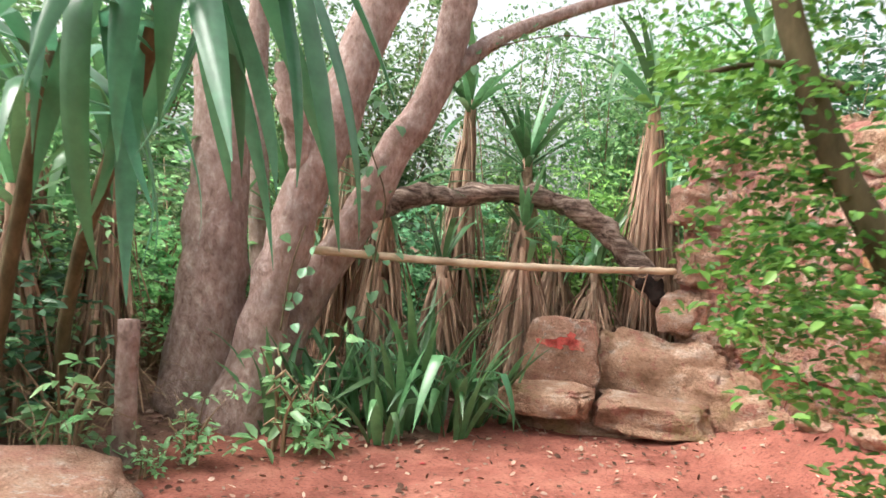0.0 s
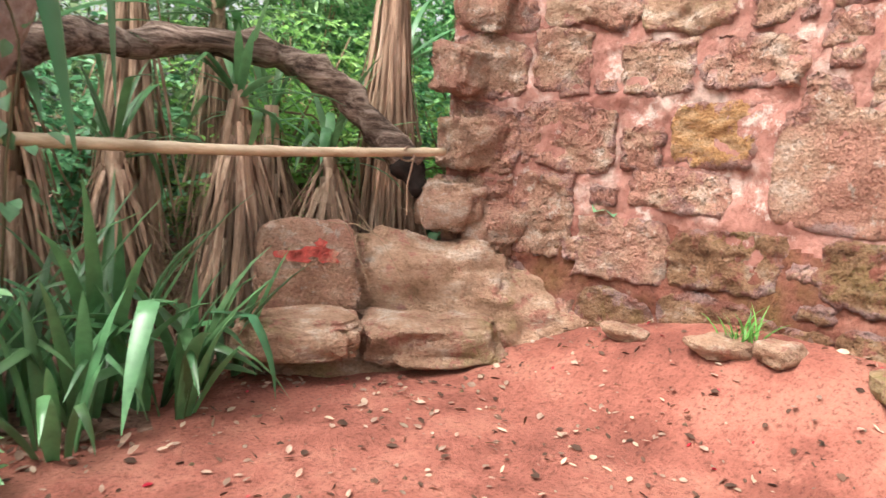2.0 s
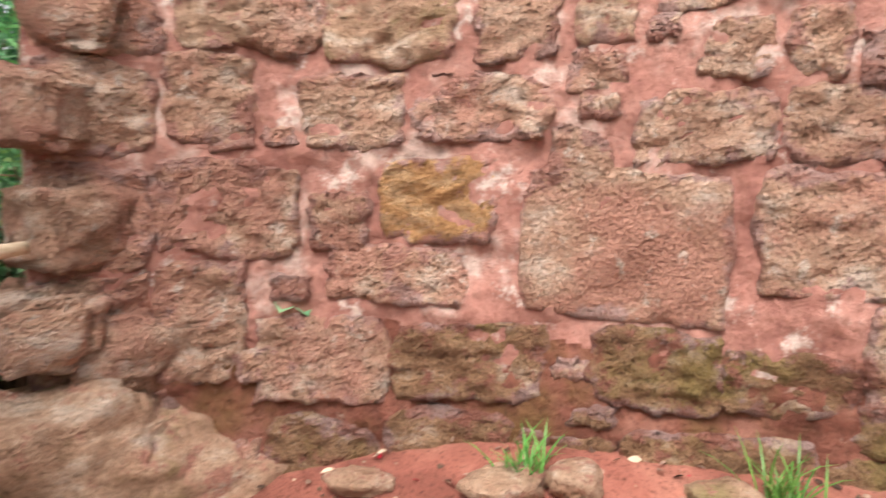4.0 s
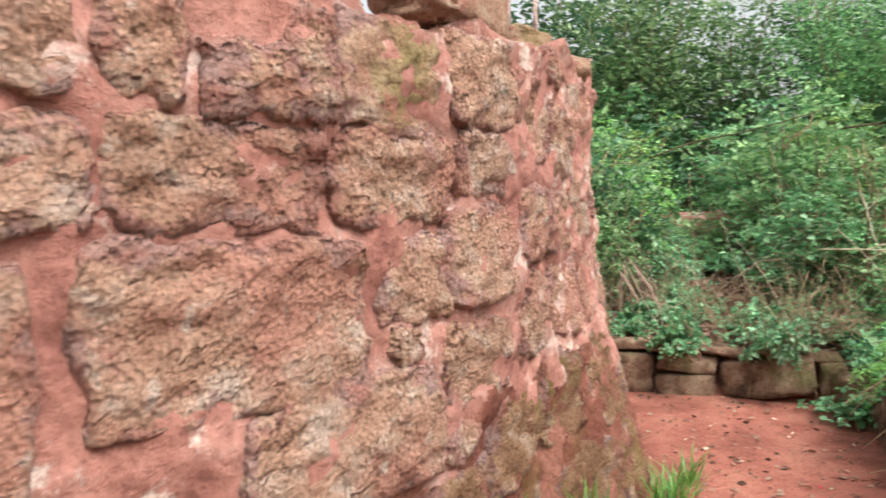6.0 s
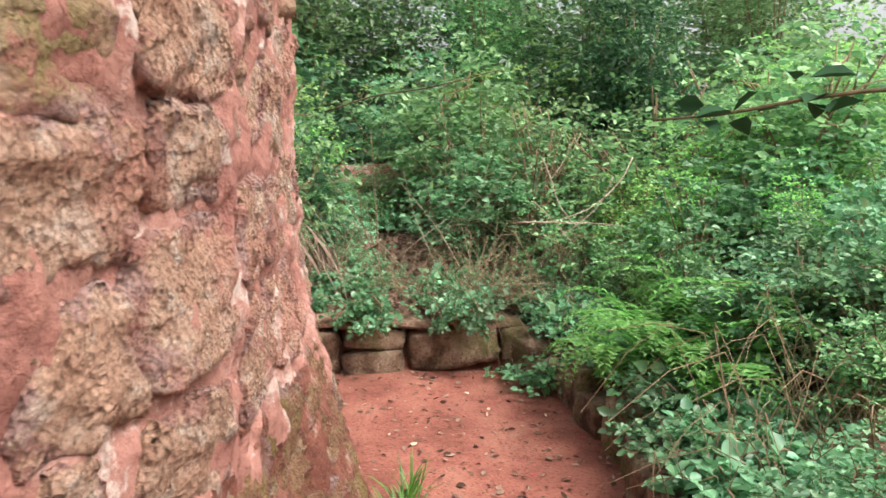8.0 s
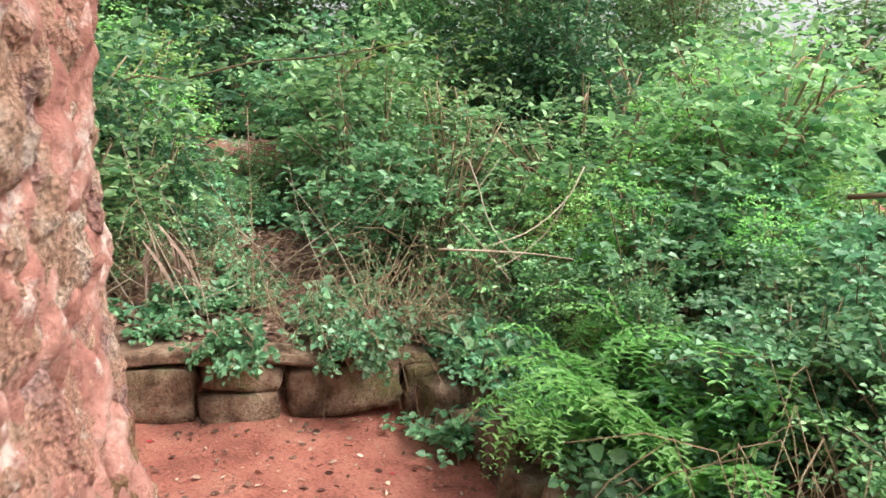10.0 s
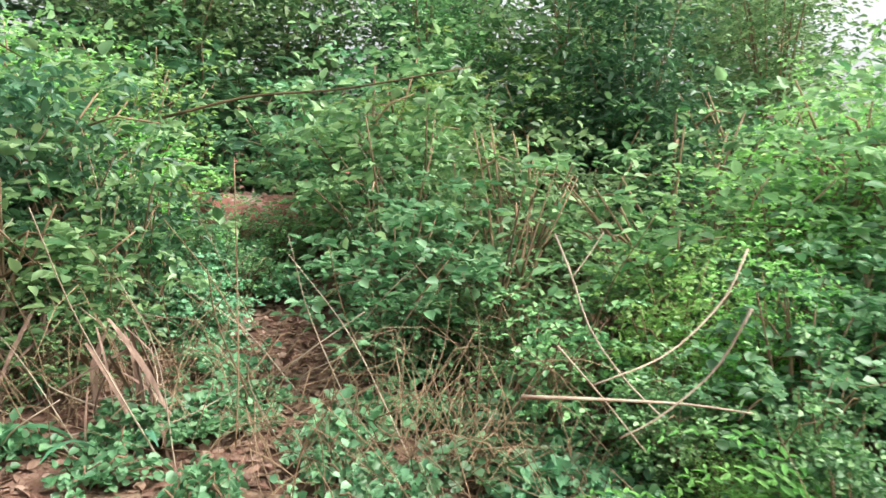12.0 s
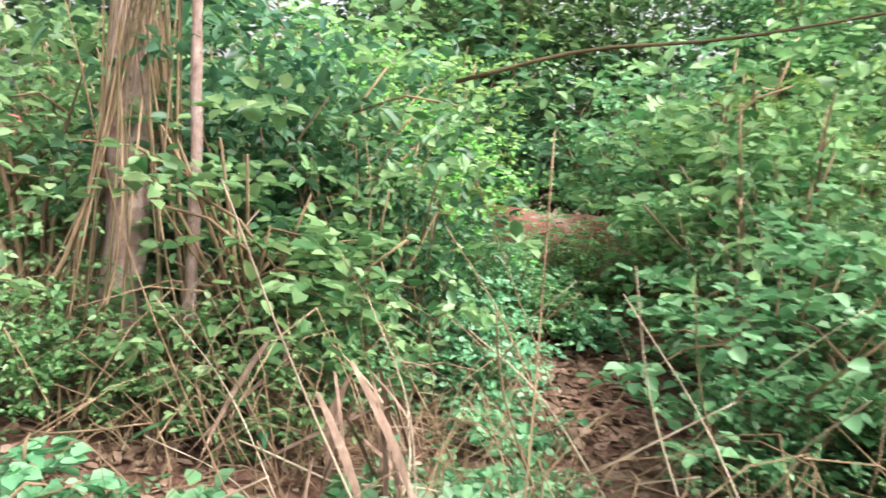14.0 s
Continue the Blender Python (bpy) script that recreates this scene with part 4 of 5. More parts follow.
part("blade", blades_mesh("blade", [((((0.0, 0.0, 0.45)), -2.0, 0.8, 0.075, 0.3, 0.6), dict(kink=(0.35, 1.0), segs=12)), ((((0.12, 0.05, 0.4)), -1.0, 0.6, 0.05, 0.2, 1.2), dict(kink=(0.4, 0.8)))], BLADE_DARK), None, fallen)


# ---- leafy plants ----
def spray(rng, centres, per, leaf, aspect, spread, up=0.3):
    """Leaves in sprigs round given sprig centres."""
    n = len(centres) * per
    c = np.repeat(centres, per, 0)
    d = rng.normal(size=(n, 3))
    d[:, 2] = d[:, 2] * 0.32 + up * 0.35
    d /= np.linalg.norm(d, axis=1, keepdims=True)
    base = c + d * np.array([1.0, 1.0, 0.6]) * spread * rng.random((n, 1))
    L = leaf * rng.uniform(0.6, 1.3, n)
    return leaf_arrays(rng, base, d, L, L * aspect)


def shrub_meshes(seed, radius, height, sprigs, per, leaf, aspect, material, stems=9, spread=0.07):
    """Bare stems fanning out from the foot, and a crown of uneven leafy tufts."""
    rng = np.random.default_rng(seed)
    r = random.Random(seed)
    tubes, ends = [], []
    for i in range(stems):
        a = r.uniform(0, 2 * math.pi)
        k = r.uniform(0.25, 1.0)
        h = height * r.uniform(0.6, 1.0)
        p = [(0.05 * math.cos(a), 0.05 * math.sin(a), -0.05), (radius * k * 0.35 * math.cos(a), radius * k * 0.35 * math.sin(a), h * 0.5), (radius * k * math.cos(a + 0.3), radius * k * math.sin(a + 0.3), h)]
        line = smooth_line(p, 6)
        tubes.append(tube(line, [0.014 * (1 - 0.75 * j / 6) * (0.6 + height * 0.3) for j in range(7)], 5))
        ends += line[2:]
        for _ in range(2):
            q = line[r.randint(2, 5)]
            e = q + Vector((r.gauss(0, 1), r.gauss(0, 1), r.gauss(0.3, 0.6))).normalized() * radius * 0.5
            tubes.append(tube([q, (q + e) / 2 + Vector((0, 0, 0.04)), e], [0.006, 0.005, 0.003], 4))
            ends += [e, (q + e) / 2]
    ends = np.array([tuple(e) for e in ends])
    pick = ends[rng.integers(0, len(ends), sprigs)]
    c = pick + rng.normal(size=(sprigs, 3)) * np.array([radius * 0.3, radius * 0.3, height * 0.13])
    c[:, 2] = np.maximum(c[:, 2], 0.06)
    v, f = spray(rng, c, per, leaf, aspect, spread)
    return mesh_of("branchwork", *join(tubes), TWIG, True), quads_mesh("crown", v, f, material)


def plant_kind(name, label, category, group, stems, crown):
    """A first plant, kept as the pattern for its copies."""
    def put(at, size, turn, lean=(0, 0)):
        ob = thing(name, label, category, pose(*at, *lean, turn) @ Matrix.Diagonal((size[0], size[0], size[1], 1)), group)
        if stems:
            part("branchwork", stems, None, ob)
        part("crown", crown, None, ob)
        return ob
    return put


SH = [plant_kind("shrub", "dense green shrub with small oval leaves", "shrub", "shrubs of the thicket", *shrub_meshes(11, 0.5, 1.0, 210, 12, 0.046, 0.70, SHRUB, 10, spread=0.085)),
      plant_kind("shrub", "straggly green shrub with bare twigs showing", "shrub", "shrubs of the thicket", *shrub_meshes(12, 0.6, 1.0, 120, 12, 0.054, 0.66, SHRUB, 14, spread=0.09)),
      plant_kind("shrub", "bright green bushy shrub with fine leaves", "shrub", "shrubs of the thicket", *shrub_meshes(13, 0.5, 1.0, 300, 12, 0.034, 0.58, SHRUB_BRIGHT, 10, spread=0.08)),
      plant_kind("shrub", "dark green shrub with larger pointed leaves", "shrub", "shrubs of the thicket", *shrub_meshes(14, 0.55, 1.0, 200, 7, 0.075, 0.5, SHRUB_DARK, 9)),
      plant_kind("shrub", "loose green shrub with rounded leaves", "shrub", "shrubs of the thicket", *shrub_meshes(15, 0.55, 1.0, 150, 12, 0.054, 0.8, COVER, 12, spread=0.09))]
LOW = [plant_kind("ground_cover_plant", "low creeping plant with small round leaves", "plant", "ground cover", *shrub_meshes(21, 0.22, 0.16, 62, 7, 0.040, 0.85, COVER, 6, spread=0.04)),
       plant_kind("ground_cover_plant", "low creeping plant with trailing round leaves", "plant", "ground cover", *shrub_meshes(22, 0.26, 0.12, 72, 7, 0.036, 0.9, COVER, 7, spread=0.04)),
       plant_kind("seedling", "young light green plant with pointed leaves", "plant", "seedlings", *shrub_meshes(23, 0.19, 0.36, 17, 7, 0.062, 0.5, SPRIG, 5, spread=0.045)),
       plant_kind("broad_leaved_herb", "low herb with broad round green leaves", "plant", "broad-leaved herbs", *shrub_meshes(24, 0.2, 0.2, 34, 4, 0.07, 0.85, COVER, 5, spread=0.05)),
       plant_kind("sapling", "thin upright sapling with sparse pale leaves", "sapling", "saplings", *shrub_meshes(25, 0.3, 1.0, 45, 6, 0.045, 0.55, SHRUB, 6, spread=0.05))]
TREES = [plant_kind("thicket_tree", "tall green tree with a loose leafy crown", "tree", "trees of the thicket", *shrub_meshes(31, 1.5, 5.0, 1000, 9, 0.13, 0.55, SHRUB, 12, spread=0.35)),
         plant_kind("thicket_tree", "tall dark green tree with large leaves", "tree", "trees of the thicket", *shrub_meshes(32, 1.4, 5.0, 850, 9, 0.15, 0.5, SHRUB_DARK, 10, spread=0.35)),
         plant_kind("thicket_tree", "tall green tree with fine leaves", "tree", "trees of the thicket", *shrub_meshes(33, 1.5, 5.0, 1150, 9, 0.10, 0.5, SHRUB, 12, spread=0.35))]


def scatter(region, n, seed, kinds, low, high, gap=0.0, wide=(0.8, 1.2), clear=0.55):
    """Plants strewn over a rectangle of the plan, on the planted ground and clear of the walk."""
    r = random.Random(seed)
    tall = low >= 0.4 and SH[0] in kinds
    got, tries = [], 0
    while len(got) < n and tries < n * 30:
        tries += 1
        x, y = r.uniform(region[0], region[2]), r.uniform(region[1], region[3])
        ok = region[4](x, y) and not (5.3 < x < 9 and (abs((x - 3.5) * 0.708 + (y - 0.6) * 0.706 - 0.02) < 0.4 or dist_line(np.array([x]), np.array([y]), [(5.8, -1.8), (8.2, -4.5)])[0][0] < 0.58)) and not (tall and dist_line(np.array([x]), np.array([y]), [(6.1, -1.3), (5.3, -0.8), (4.9, -1.3)])[0][0] < 0.38) and all(math.hypot(x - a, y - b) > gap for a, b in got)
        if ok:
            got.append((x, y))
            h = r.uniform(low, high)
            r.choice(kinds)(gz(x, y), (h * r.uniform(*wide), h), r.uniform(0, 360), (r.uniform(-8, 8), r.uniform(-8, 8)))
    return got


def behind(a, b):
    """Between a and b metres behind the kerb or the retaining wall."""
    def test(x, y):
        d = float(dist_line(np.array([x]), np.array([y]), TERRACE, True)[0][0])
        return bool(inside(np.array([x]), np.array([y]), TERRACE)[0]) and a < d < b
    return test


def anywhere(x, y):
    return True


scatter((4.0, -3.0, 7.5, 0.6, behind(0.2, 0.45)), 13, 1, LOW[:2], 0.7, 1.3, 0.12, (0.8, 1.3))
scatter((4.4, -3.5, 7.5, 0.6, behind(0.35, 0.8)), 5, 21, [LOW[0], LOW[1], LOW[3]], 0.6, 0.9, 0.14, (0.8, 1.2))
# dark-leaved shrubs added to stand in for the shade inside the thicket
for x, y, h in [(7.1, -1.75, 1.3), (7.5, -1.35, 1.5), (6.8, -2.05, 1.1), (7.9, -1.9, 1.6)]:
    SH[3](gz(x, y), (h * 0.7, h), 90 * x)
for x, y, h in [(8.4, -0.9, 1.5), (9.2, -0.4, 1.7), (8.8, 0.4, 1.5), (10.0, -1.2, 1.8)]:
    SH[1](gz(x, y), (h * 0.9, h), 70 * x)
# low creepers in the open strip of litter
strip = random.Random(77)
for k in range(24):
    x = strip.uniform(5.5, 8.2)
    y = 0.6 - (x - 3.5) + strip.uniform(-0.5, 0.5)
    if bool(inside(np.array([x]), np.array([y]), TERRACE)[0]):
        h = strip.uniform(0.8, 1.4)
        strip.choice([LOW[0], LOW[1]])(gz(x, y), (h, h), strip.uniform(0, 360), (strip.uniform(-6, 6), strip.uniform(-6, 6)))
for x, y, h in [(6.5, -2.1, 0.5), (7.1, -2.9, 0.55), (7.6, -3.2, 0.5)]:
    SH[4 if h < 0.6 else 1](gz(x, y), (h, h), 140 * x, (strip.uniform(-6, 6), strip.uniform(-6, 6)))
scatter((4.4, -3.5, 7.5, 0.6, behind(0.8, 1.3)), 14, 2, [SH[0], SH[1], SH[4], LOW[4]], 0.45, 0.85, 0.25)
scatter((4.0, -4.5, 8.5, 0.8, behind(1.2, 2.2)), 15, 3, [SH[0], SH[1], SH[4], LOW[4], SH[1]], 0.8, 1.45, 0.42)
scatter((4.0, -6.0, 9.5, 1.0, behind(2.2, 3.8)), 15, 4, [SH[0], SH[1], SH[1], SH[2], LOW[4]], 1.2, 1.8, 0.6)
scatter((1.0, -8.0, 11, 1.0, behind(3.8, 6.5)), 16, 5, [SH[0], SH[1], SH[2], SH[4], SH[3]], 1.4, 2.0, 0.9)
scatter((0.5, -7.5, 3.6, -3.2, behind(2.0, 7.0)), 16, 25, [SH[2], SH[0], SH[1], SH[2]], 1.2, 2.1, 0.6)
scatter((4.5, -2.8, 5.8, -0.4, behind(0.5, 0.95)), 7, 26, [LOW[0], LOW[3], LOW[2], LOW[1]], 0.8, 1.2, 0.16)
for k, (s, o) in enumerate([(1.08, 0.05), (0.42, 0.04), (0.95, 0.1), (0.3, 0.09)]):
    p = RET_A + RET_DIR * s + RET_OUT * o
    LOW[k % 2]((p.x, p.y, 0.36), (0.95, 1.2), 130 + 40 * k, (25, -25))
# the bright bank beside the turn of the path
scatter((2.3, -2.8, 4.5, 0.7, behind(0.05, 0.3)), 14, 22, [LOW[0], LOW[1], LOW[3]], 0.7, 1.2, 0.12)
scatter((1.6, -2.8, 4.3, 1.0, behind(0.25, 0.7)), 44, 6, [LOW[3], LOW[0], LOW[3], LOW[1], LOW[0]], 0.8, 1.2, 0.12)
scatter((1.8, -3.0, 4.3, 0.0, behind(0.7, 1.2)), 16, 23, [SH[2], SH[0], SH[4], LOW[3]], 0.4, 0.7, 0.22)
scatter((1.6, -4.6, 4.2, -0.5, behind(1.1, 2.6)), 26, 7, [SH[2], SH[2], SH[0], SH[4]], 0.6, 1.05, 0.28)
scatter((0.9, 0.0, 2.6, 1.4, behind(0.2, 1.2)), 20, 8, [LOW[3], LOW[0], LOW[4], SH[4]], 0.4, 0.7, 0.18)
scatter((0.9, -4.0, 2.0, -0.6, behind(0.4, 3.0)), 10, 9, [SH[0], SH[2], SH[1]], 0.7, 1.1, 0.35)
# trees behind
for k, (x, y, h) in enumerate([(6.8, -8.5, 0.7), (10.6, -5.5, 0.8), (4.2, -9.0, 0.8), (2.0, -9.0, 0.8), (11.5, -2.0, 1.0), (12.5, 1.8, 1.0), (9.5, -9.5, 1.1), (5.5, -12.5, 1.2), (0.0, -12.0, 1.1), (14, -7, 1.2), (-6, -7, 0.9), (-8.5, 1, 0.9),
                               (-5.0, 6.0, 0.9), (-3.6, 8.6, 0.8), (4.6, 9.0, 0.75), (7.2, 9.5, 0.8), (8.5, 6.0, 0.75), (-6.5, 10.5, 1.0), (0.5, 15.5, 0.8), (3.5, 14.5, 0.8), (-3.5, 15, 0.9), (2.4, 9.6, 0.62)]):
    TREES[1 if k % 5 == 4 else 2 - 2 * (k % 2)](gz(x, y), (h, h * (0.9 + 0.2 * math.sin(k))), k * 77)
TREES[1](gz(5.05, -5.6), (0.5, 0.62), 20)
TREES[0](gz(10.2, -7.3), (0.7, 0.85), 50)
TREES[2](gz(7.4, -6.2), (0.6, 0.72), 110)
TREES[1](gz(8.3, -7.9), (0.8, 0.85), 15)
TREES[1](gz(11.6, -6.8), (0.9, 0.95), 95)
TREES[0](gz(6.2, -7.2), (0.7, 0.8), 145)
for k, (x, y, h) in enumerate([(-0.6, 8.4, 0.62), (0.9, 8.8, 0.6), (1.8, 8.2, 0.58), (-1.8, 7.6, 0.62), (3.0, 8.0, 0.6)]):
    TREES[2 if k % 2 else 0](gz(x, y), (h * 0.8, h * 1.15), k * 61)
# thicket behind the dead trunk, and to the side of the old tree
scatter((-2.5, 6.5, 3.0, 8.6, anywhere), 18, 10, [SH[0], SH[1], SH[4], SH[2]], 0.9, 1.9, 0.45)
scatter((-4.0, 3.6, -1.9, 6.5, anywhere), 12, 11, [SH[0], SH[1], SH[3]], 0.8, 1.6, 0.4)
scatter((3.2, 5.4, 5.4, 7.4, anywhere), 6, 12, [SH[0], SH[4]], 1.3, 1.9, 0.5)
for k, (x, y, h) in enumerate([(-1.0, 3.75, 0.95), (-0.62, 4.1, 1.6), (-0.48, 4.15, 1.15), (-1.12, 3.5, 0.55), (-1.5, 3.5, 1.5)]):
    LOW[2](gz(x, y), (h * 0.9, h), k * 50)


def fern(at, seed, n=9, length=0.6, label="bright green fern with arching fronds"):
    rng = np.random.default_rng(seed)
    r = random.Random(seed)
    ob = thing("fern", label, "fern", pose(*at), "ferns on the bank")
    for i in range(n):
        a = r.uniform(0, 2 * math.pi)
        L = length * r.uniform(0.7, 1.2)
        line = smooth_line([(0, 0, 0), (L * 0.3 * math.cos(a), L * 0.3 * math.sin(a), L * 0.55), (L * 0.75 * math.cos(a), L * 0.75 * math.sin(a), L * 0.6), (L * math.cos(a + 0.15), L * math.sin(a + 0.15), L * 0.35)], 16)
        base, d, ln = [], [], []
        for k in range(2, 17):
            t = (line[min(k + 1, 16)] - line[k - 1]).normalized()
            s = t.cross(Vector((0, 0, 1))).normalized()
            for sg in (-1, 1):
                for j in range(3):
                    base.append(line[k] + s * sg * j * 0.03 * (1 - k / 18))
                    d.append(s * sg + t * (0.5 if j == 0 else 1.2 * (1 if j == 1 else -0.3)))
                    ln.append(0.10 * (1.1 - k / 17))
        v, f = leaf_arrays(rng, np.array([tuple(b) for b in base]), np.array([tuple(q) for q in d]), np.array(ln), np.array(ln) * 0.3, 0.05)
        part("frond", quads_mesh("frond", v, f, FERN), None, ob)
    return ob


for k, (x, y, L) in enumerate([(3.3, -1.15, 0.5), (3.05, -0.95, 0.55), (3.5, -1.5, 0.5), (2.85, -0.75, 0.5), (3.15, -1.6, 0.55), (2.75, -1.3, 0.55), (3.45, -1.0, 0.42)]):
    x0, y0, z0 = gz(x, y)
    fern((x0, y0, z0 + 0.02), 200 + k, 11, L * 1.3)


def tuft(at, seed, n=48, length=0.21):
    r = random.Random(seed)
    ob = thing("grass_tuft", "small tuft of fresh green grass at the wall foot", "grass", pose(*at), "grass tufts")
    part("grass_mat", blades_mesh("grass_mat", [(((r.gauss(0, 0.03), r.gauss(0, 0.03), -0.01), r.uniform(0, 6.28), length * r.uniform(0.5, 1.2), 0.009, r.uniform(0.7, 1.5), r.uniform(0.4, 1.6)), dict(segs=4)) for _ in range(n)], GRASS), None, ob)


for k, (s, o) in enumerate([(1.86, 0.16), (2.65, 0.12), (3.0, 0.14), (3.12, 0.18), (3.78, 0.12), (4.3, 0.14), (5.1, 0.12), (5.4, 0.16), (5.0, 0.1)]):
    p = wall_point(s, 0, o)
    tuft((p.x, p.y, ground_z(p.x, p.y)), 300 + k)

# ---- slim tree close to the path at the start ----
slim = thing("slim_tree", "slim dark-barked tree with small bright leaves", "tree")
limb("trunk", [(1.55, 1.78, 0.2), (1.3, 1.74, 0.85), (1.10, 1.7, 1.22), (0.996, 1.7, 1.38), (0.925, 1.7, 1.525), (0.853, 1.7, 1.73), (0.80, 1.72, 2.1), (0.82, 1.75, 3.2)], 0.038, 0.024, GREEN_BARK, slim, 9, 0.15, 2)
limb("branch", [(1.0, 1.7, 1.55), (0.85, 1.72, 1.6), (0.72, 1.76, 1.58)], 0.012, 0.005, GREEN_BARK, slim, 6, 0.1, 3)
limb("branch", [(1.2, 1.72, 1.1), (1.35, 1.8, 1.5), (1.4, 1.85, 2.1)], 0.018, 0.008, GREEN_BARK, slim, 6, 0.1, 4)
rg = np.random.default_rng(77)
c = np.concatenate([np.clip(rg.normal(size=(n, 3)), -1.6, 1.6) * np.array(sd) + np.array(mid) for n, sd, mid in [(200, (0.10, 0.14, 0.16), (0.93, 1.78, 1.30)), (210, (0.2, 0.2, 0.2), (0.95, 1.85, 1.85)), (120, (0.09, 0.14, 0.11), (1.0, 1.75, 1.08)), (70, (0.08, 0.1, 0.1), (1.2, 1.7, 0.72)), (70, (0.08, 0.1, 0.08), (0.75, 1.78, 1.5))]])
v, f = spray(rg, c, 7, 0.03, 0.6, 0.05)
part("crown", quads_mesh("crown", v, f, SLIM), None, slim)

# a leafy branch reaching over the kerb
over = thing("overhanging_branch", "drooping branch with large dark green leaves", "branch")
reach = [(1.6, 0.45, 1.3), (1.85, 0.7, 1.72), (2.09, 0.85, 1.76), (2.27, 0.96, 1.74), (2.45, 1.07, 1.7), (2.6, 1.17, 1.68)]
limb("twig", reach, 0.008, 0.003, GREEN_BARK, over, 6, 0.1, 5)
rg = np.random.default_rng(5)
line = smooth_line(reach, 18)[2:]
for k in range(24):
    p = line[k * 14 // 23]
    d = rg.normal(size=(1, 3)) * np.array([1.0, 1.0, 0.5]) + np.array([[0.1, 0.1, -0.3]])
    p = p + Vector(rg.normal(size=3) * 0.02)
    L = rg.uniform(0.08, 0.14, 1) * (1.2 - 0.022 * k)
    v, f = leaf_arrays(rg, np.array([tuple(p)]), d, L, L * 0.66)
    part("leaf", quads_mesh("leaf", v, f, OVERHANG), None, over)

# ---- dead sticks and fallen leaves ----
def stick(pts, r, label="bleached dead stick lying in the shrubs", material=None):
    ob = thing("dead_stick", label, "stick", None, "dead sticks")
    v, f = tube(smooth_line(pts, 10), [r * (1 - 0.5 * i / 10) for i in range(11)], 6, 0.2, 1)
    part("stick_wood", mesh_of("stick_wood", v, f, material or BLEACHED, True), None, ob)


stick([(4.0, -0.76, 1.18), (3.83, -0.86, 1.185), (3.65, -0.98, 1.183), (3.5, -1.07, 1.17)], 0.0048)
stick([(4.2, -1.45, 1.53), (4.11, -1.40, 1.40), (4.0, -1.28, 1.27), (3.84, -1.1, 1.188), (3.7, -0.95, 1.15)], 0.0042)
stick([(4.11, -1.40, 1.40), (4.08, -1.45, 1.47), (4.05, -1.5, 1.55)], 0.003)
stick([(3.6, -1.46, 1.55), (3.64, -1.36, 1.40), (3.75, -1.2, 1.25), (3.9, -1.02, 1.17)], 0.0042)
stick([(3.52, -0.95, 1.45), (3.58, -0.93, 1.30), (3.68, -0.85, 1.18), (3.76, -0.8, 1.12)], 0.0036)
stick([(3.95, -0.85, 1.3), (3.85, -0.9, 1.19), (3.72, -0.92, 1.06)], 0.003)
stick([(6.17, -1.52, 1.85), (5.84, -1.74, 1.98), (5.49, -1.98, 2.05), (5.0, -2.3, 2.2)], 0.008, "thin bare branch arching through the shrubs", GREEN_BARK)
stick([(5.48, -1.36, 0.5), (5.5, -1.37, 0.9), (5.58, -1.38, 1.7)], 0.004, "thin upright stem in the undergrowth", TWIG)
r = random.Random(9)
for k in range(120):
    x, y = r.uniform(4.2, 7.4), 0
    y = -1.62 + (x - 4.55) * 0.864 - r.uniform(0.4, 2.3)
    z = ground_z(x, y)
    a = r.uniform(0, 6.28)
    L = r.uniform(0.3, 1.0)
    t = r.uniform(0.2, 1.4)
    stick([(x, y, z + 0.02), (x + L * 0.4 * math.cos(a), y + L * 0.4 * math.sin(a), z + t * L * 0.6), (x + L * 0.7 * math.cos(a + 0.3), y + L * 0.7 * math.sin(a + 0.3), z + t * L)], r.uniform(0.0025, 0.005), "thin dry twig in the undergrowth", TWIG if k % 2 else BLEACHED)


def tangle_mesh(seed, n=46):
    """A brush of dry stalks, bent over one another."""
    rr = random.Random(seed)
    out = []
    for _ in range(n):
        a, L = rr.uniform(0, 6.28), rr.uniform(0.2, 0.6)
        x, y = rr.gauss(0, 0.16), rr.gauss(0, 0.16)
        h = rr.uniform(0.05, 0.9) * L
        out.append(tube(smooth_line([(x, y, rr.uniform(0, 0.1)), (x + 0.45 * L * math.cos(a), y + 0.45 * L * math.sin(a), h + 0.05), (x + L * math.cos(a + 0.5), y + L * math.sin(a + 0.5), h * rr.uniform(0.3, 1.2))], 4), [0.0019, 0.0019, 0.0017, 0.0014, 0.001], 4))
    return mesh_of("tangle", *join(out), TWIG)


TANGLES = [tangle_mesh(1), tangle_mesh(2), tangle_mesh(3)]
for k, (x, y) in enumerate([(5.0, -1.6), (4.7, -1.95), (6.3, -1.35), (6.9, -0.9), (4.3, -2.0), (5.9, -1.8), (3.0, -1.9), (2.4, -0.5), (2.3, 0.2), (-1.9, 3.9), (-1.6, 3.6), (-2.3, 3.8), (-0.2, 5.5), (0.4, 5.8), (1.2, 5.75), (-2.0, 4.5), (0.9, 6.2), (6.6, -1.15), (6.4, -1.5), (6.8, -1.5), (4.9, -1.9), (5.2, -1.5), (4.5, -1.75)]):
    ob = thing("dry_brush", "tangle of dry bent stalks in the undergrowth", "dead stalks", pose(*gz(x, y), 0, 0, 47 * k) @ Matrix.Diagonal((1.1, 1.1, 1.1 + 0.3 * math.sin(k), 1)), "dry brush")
    tagged(part("tangle", TANGLES[k % 3], None, ob), kind="stuff")


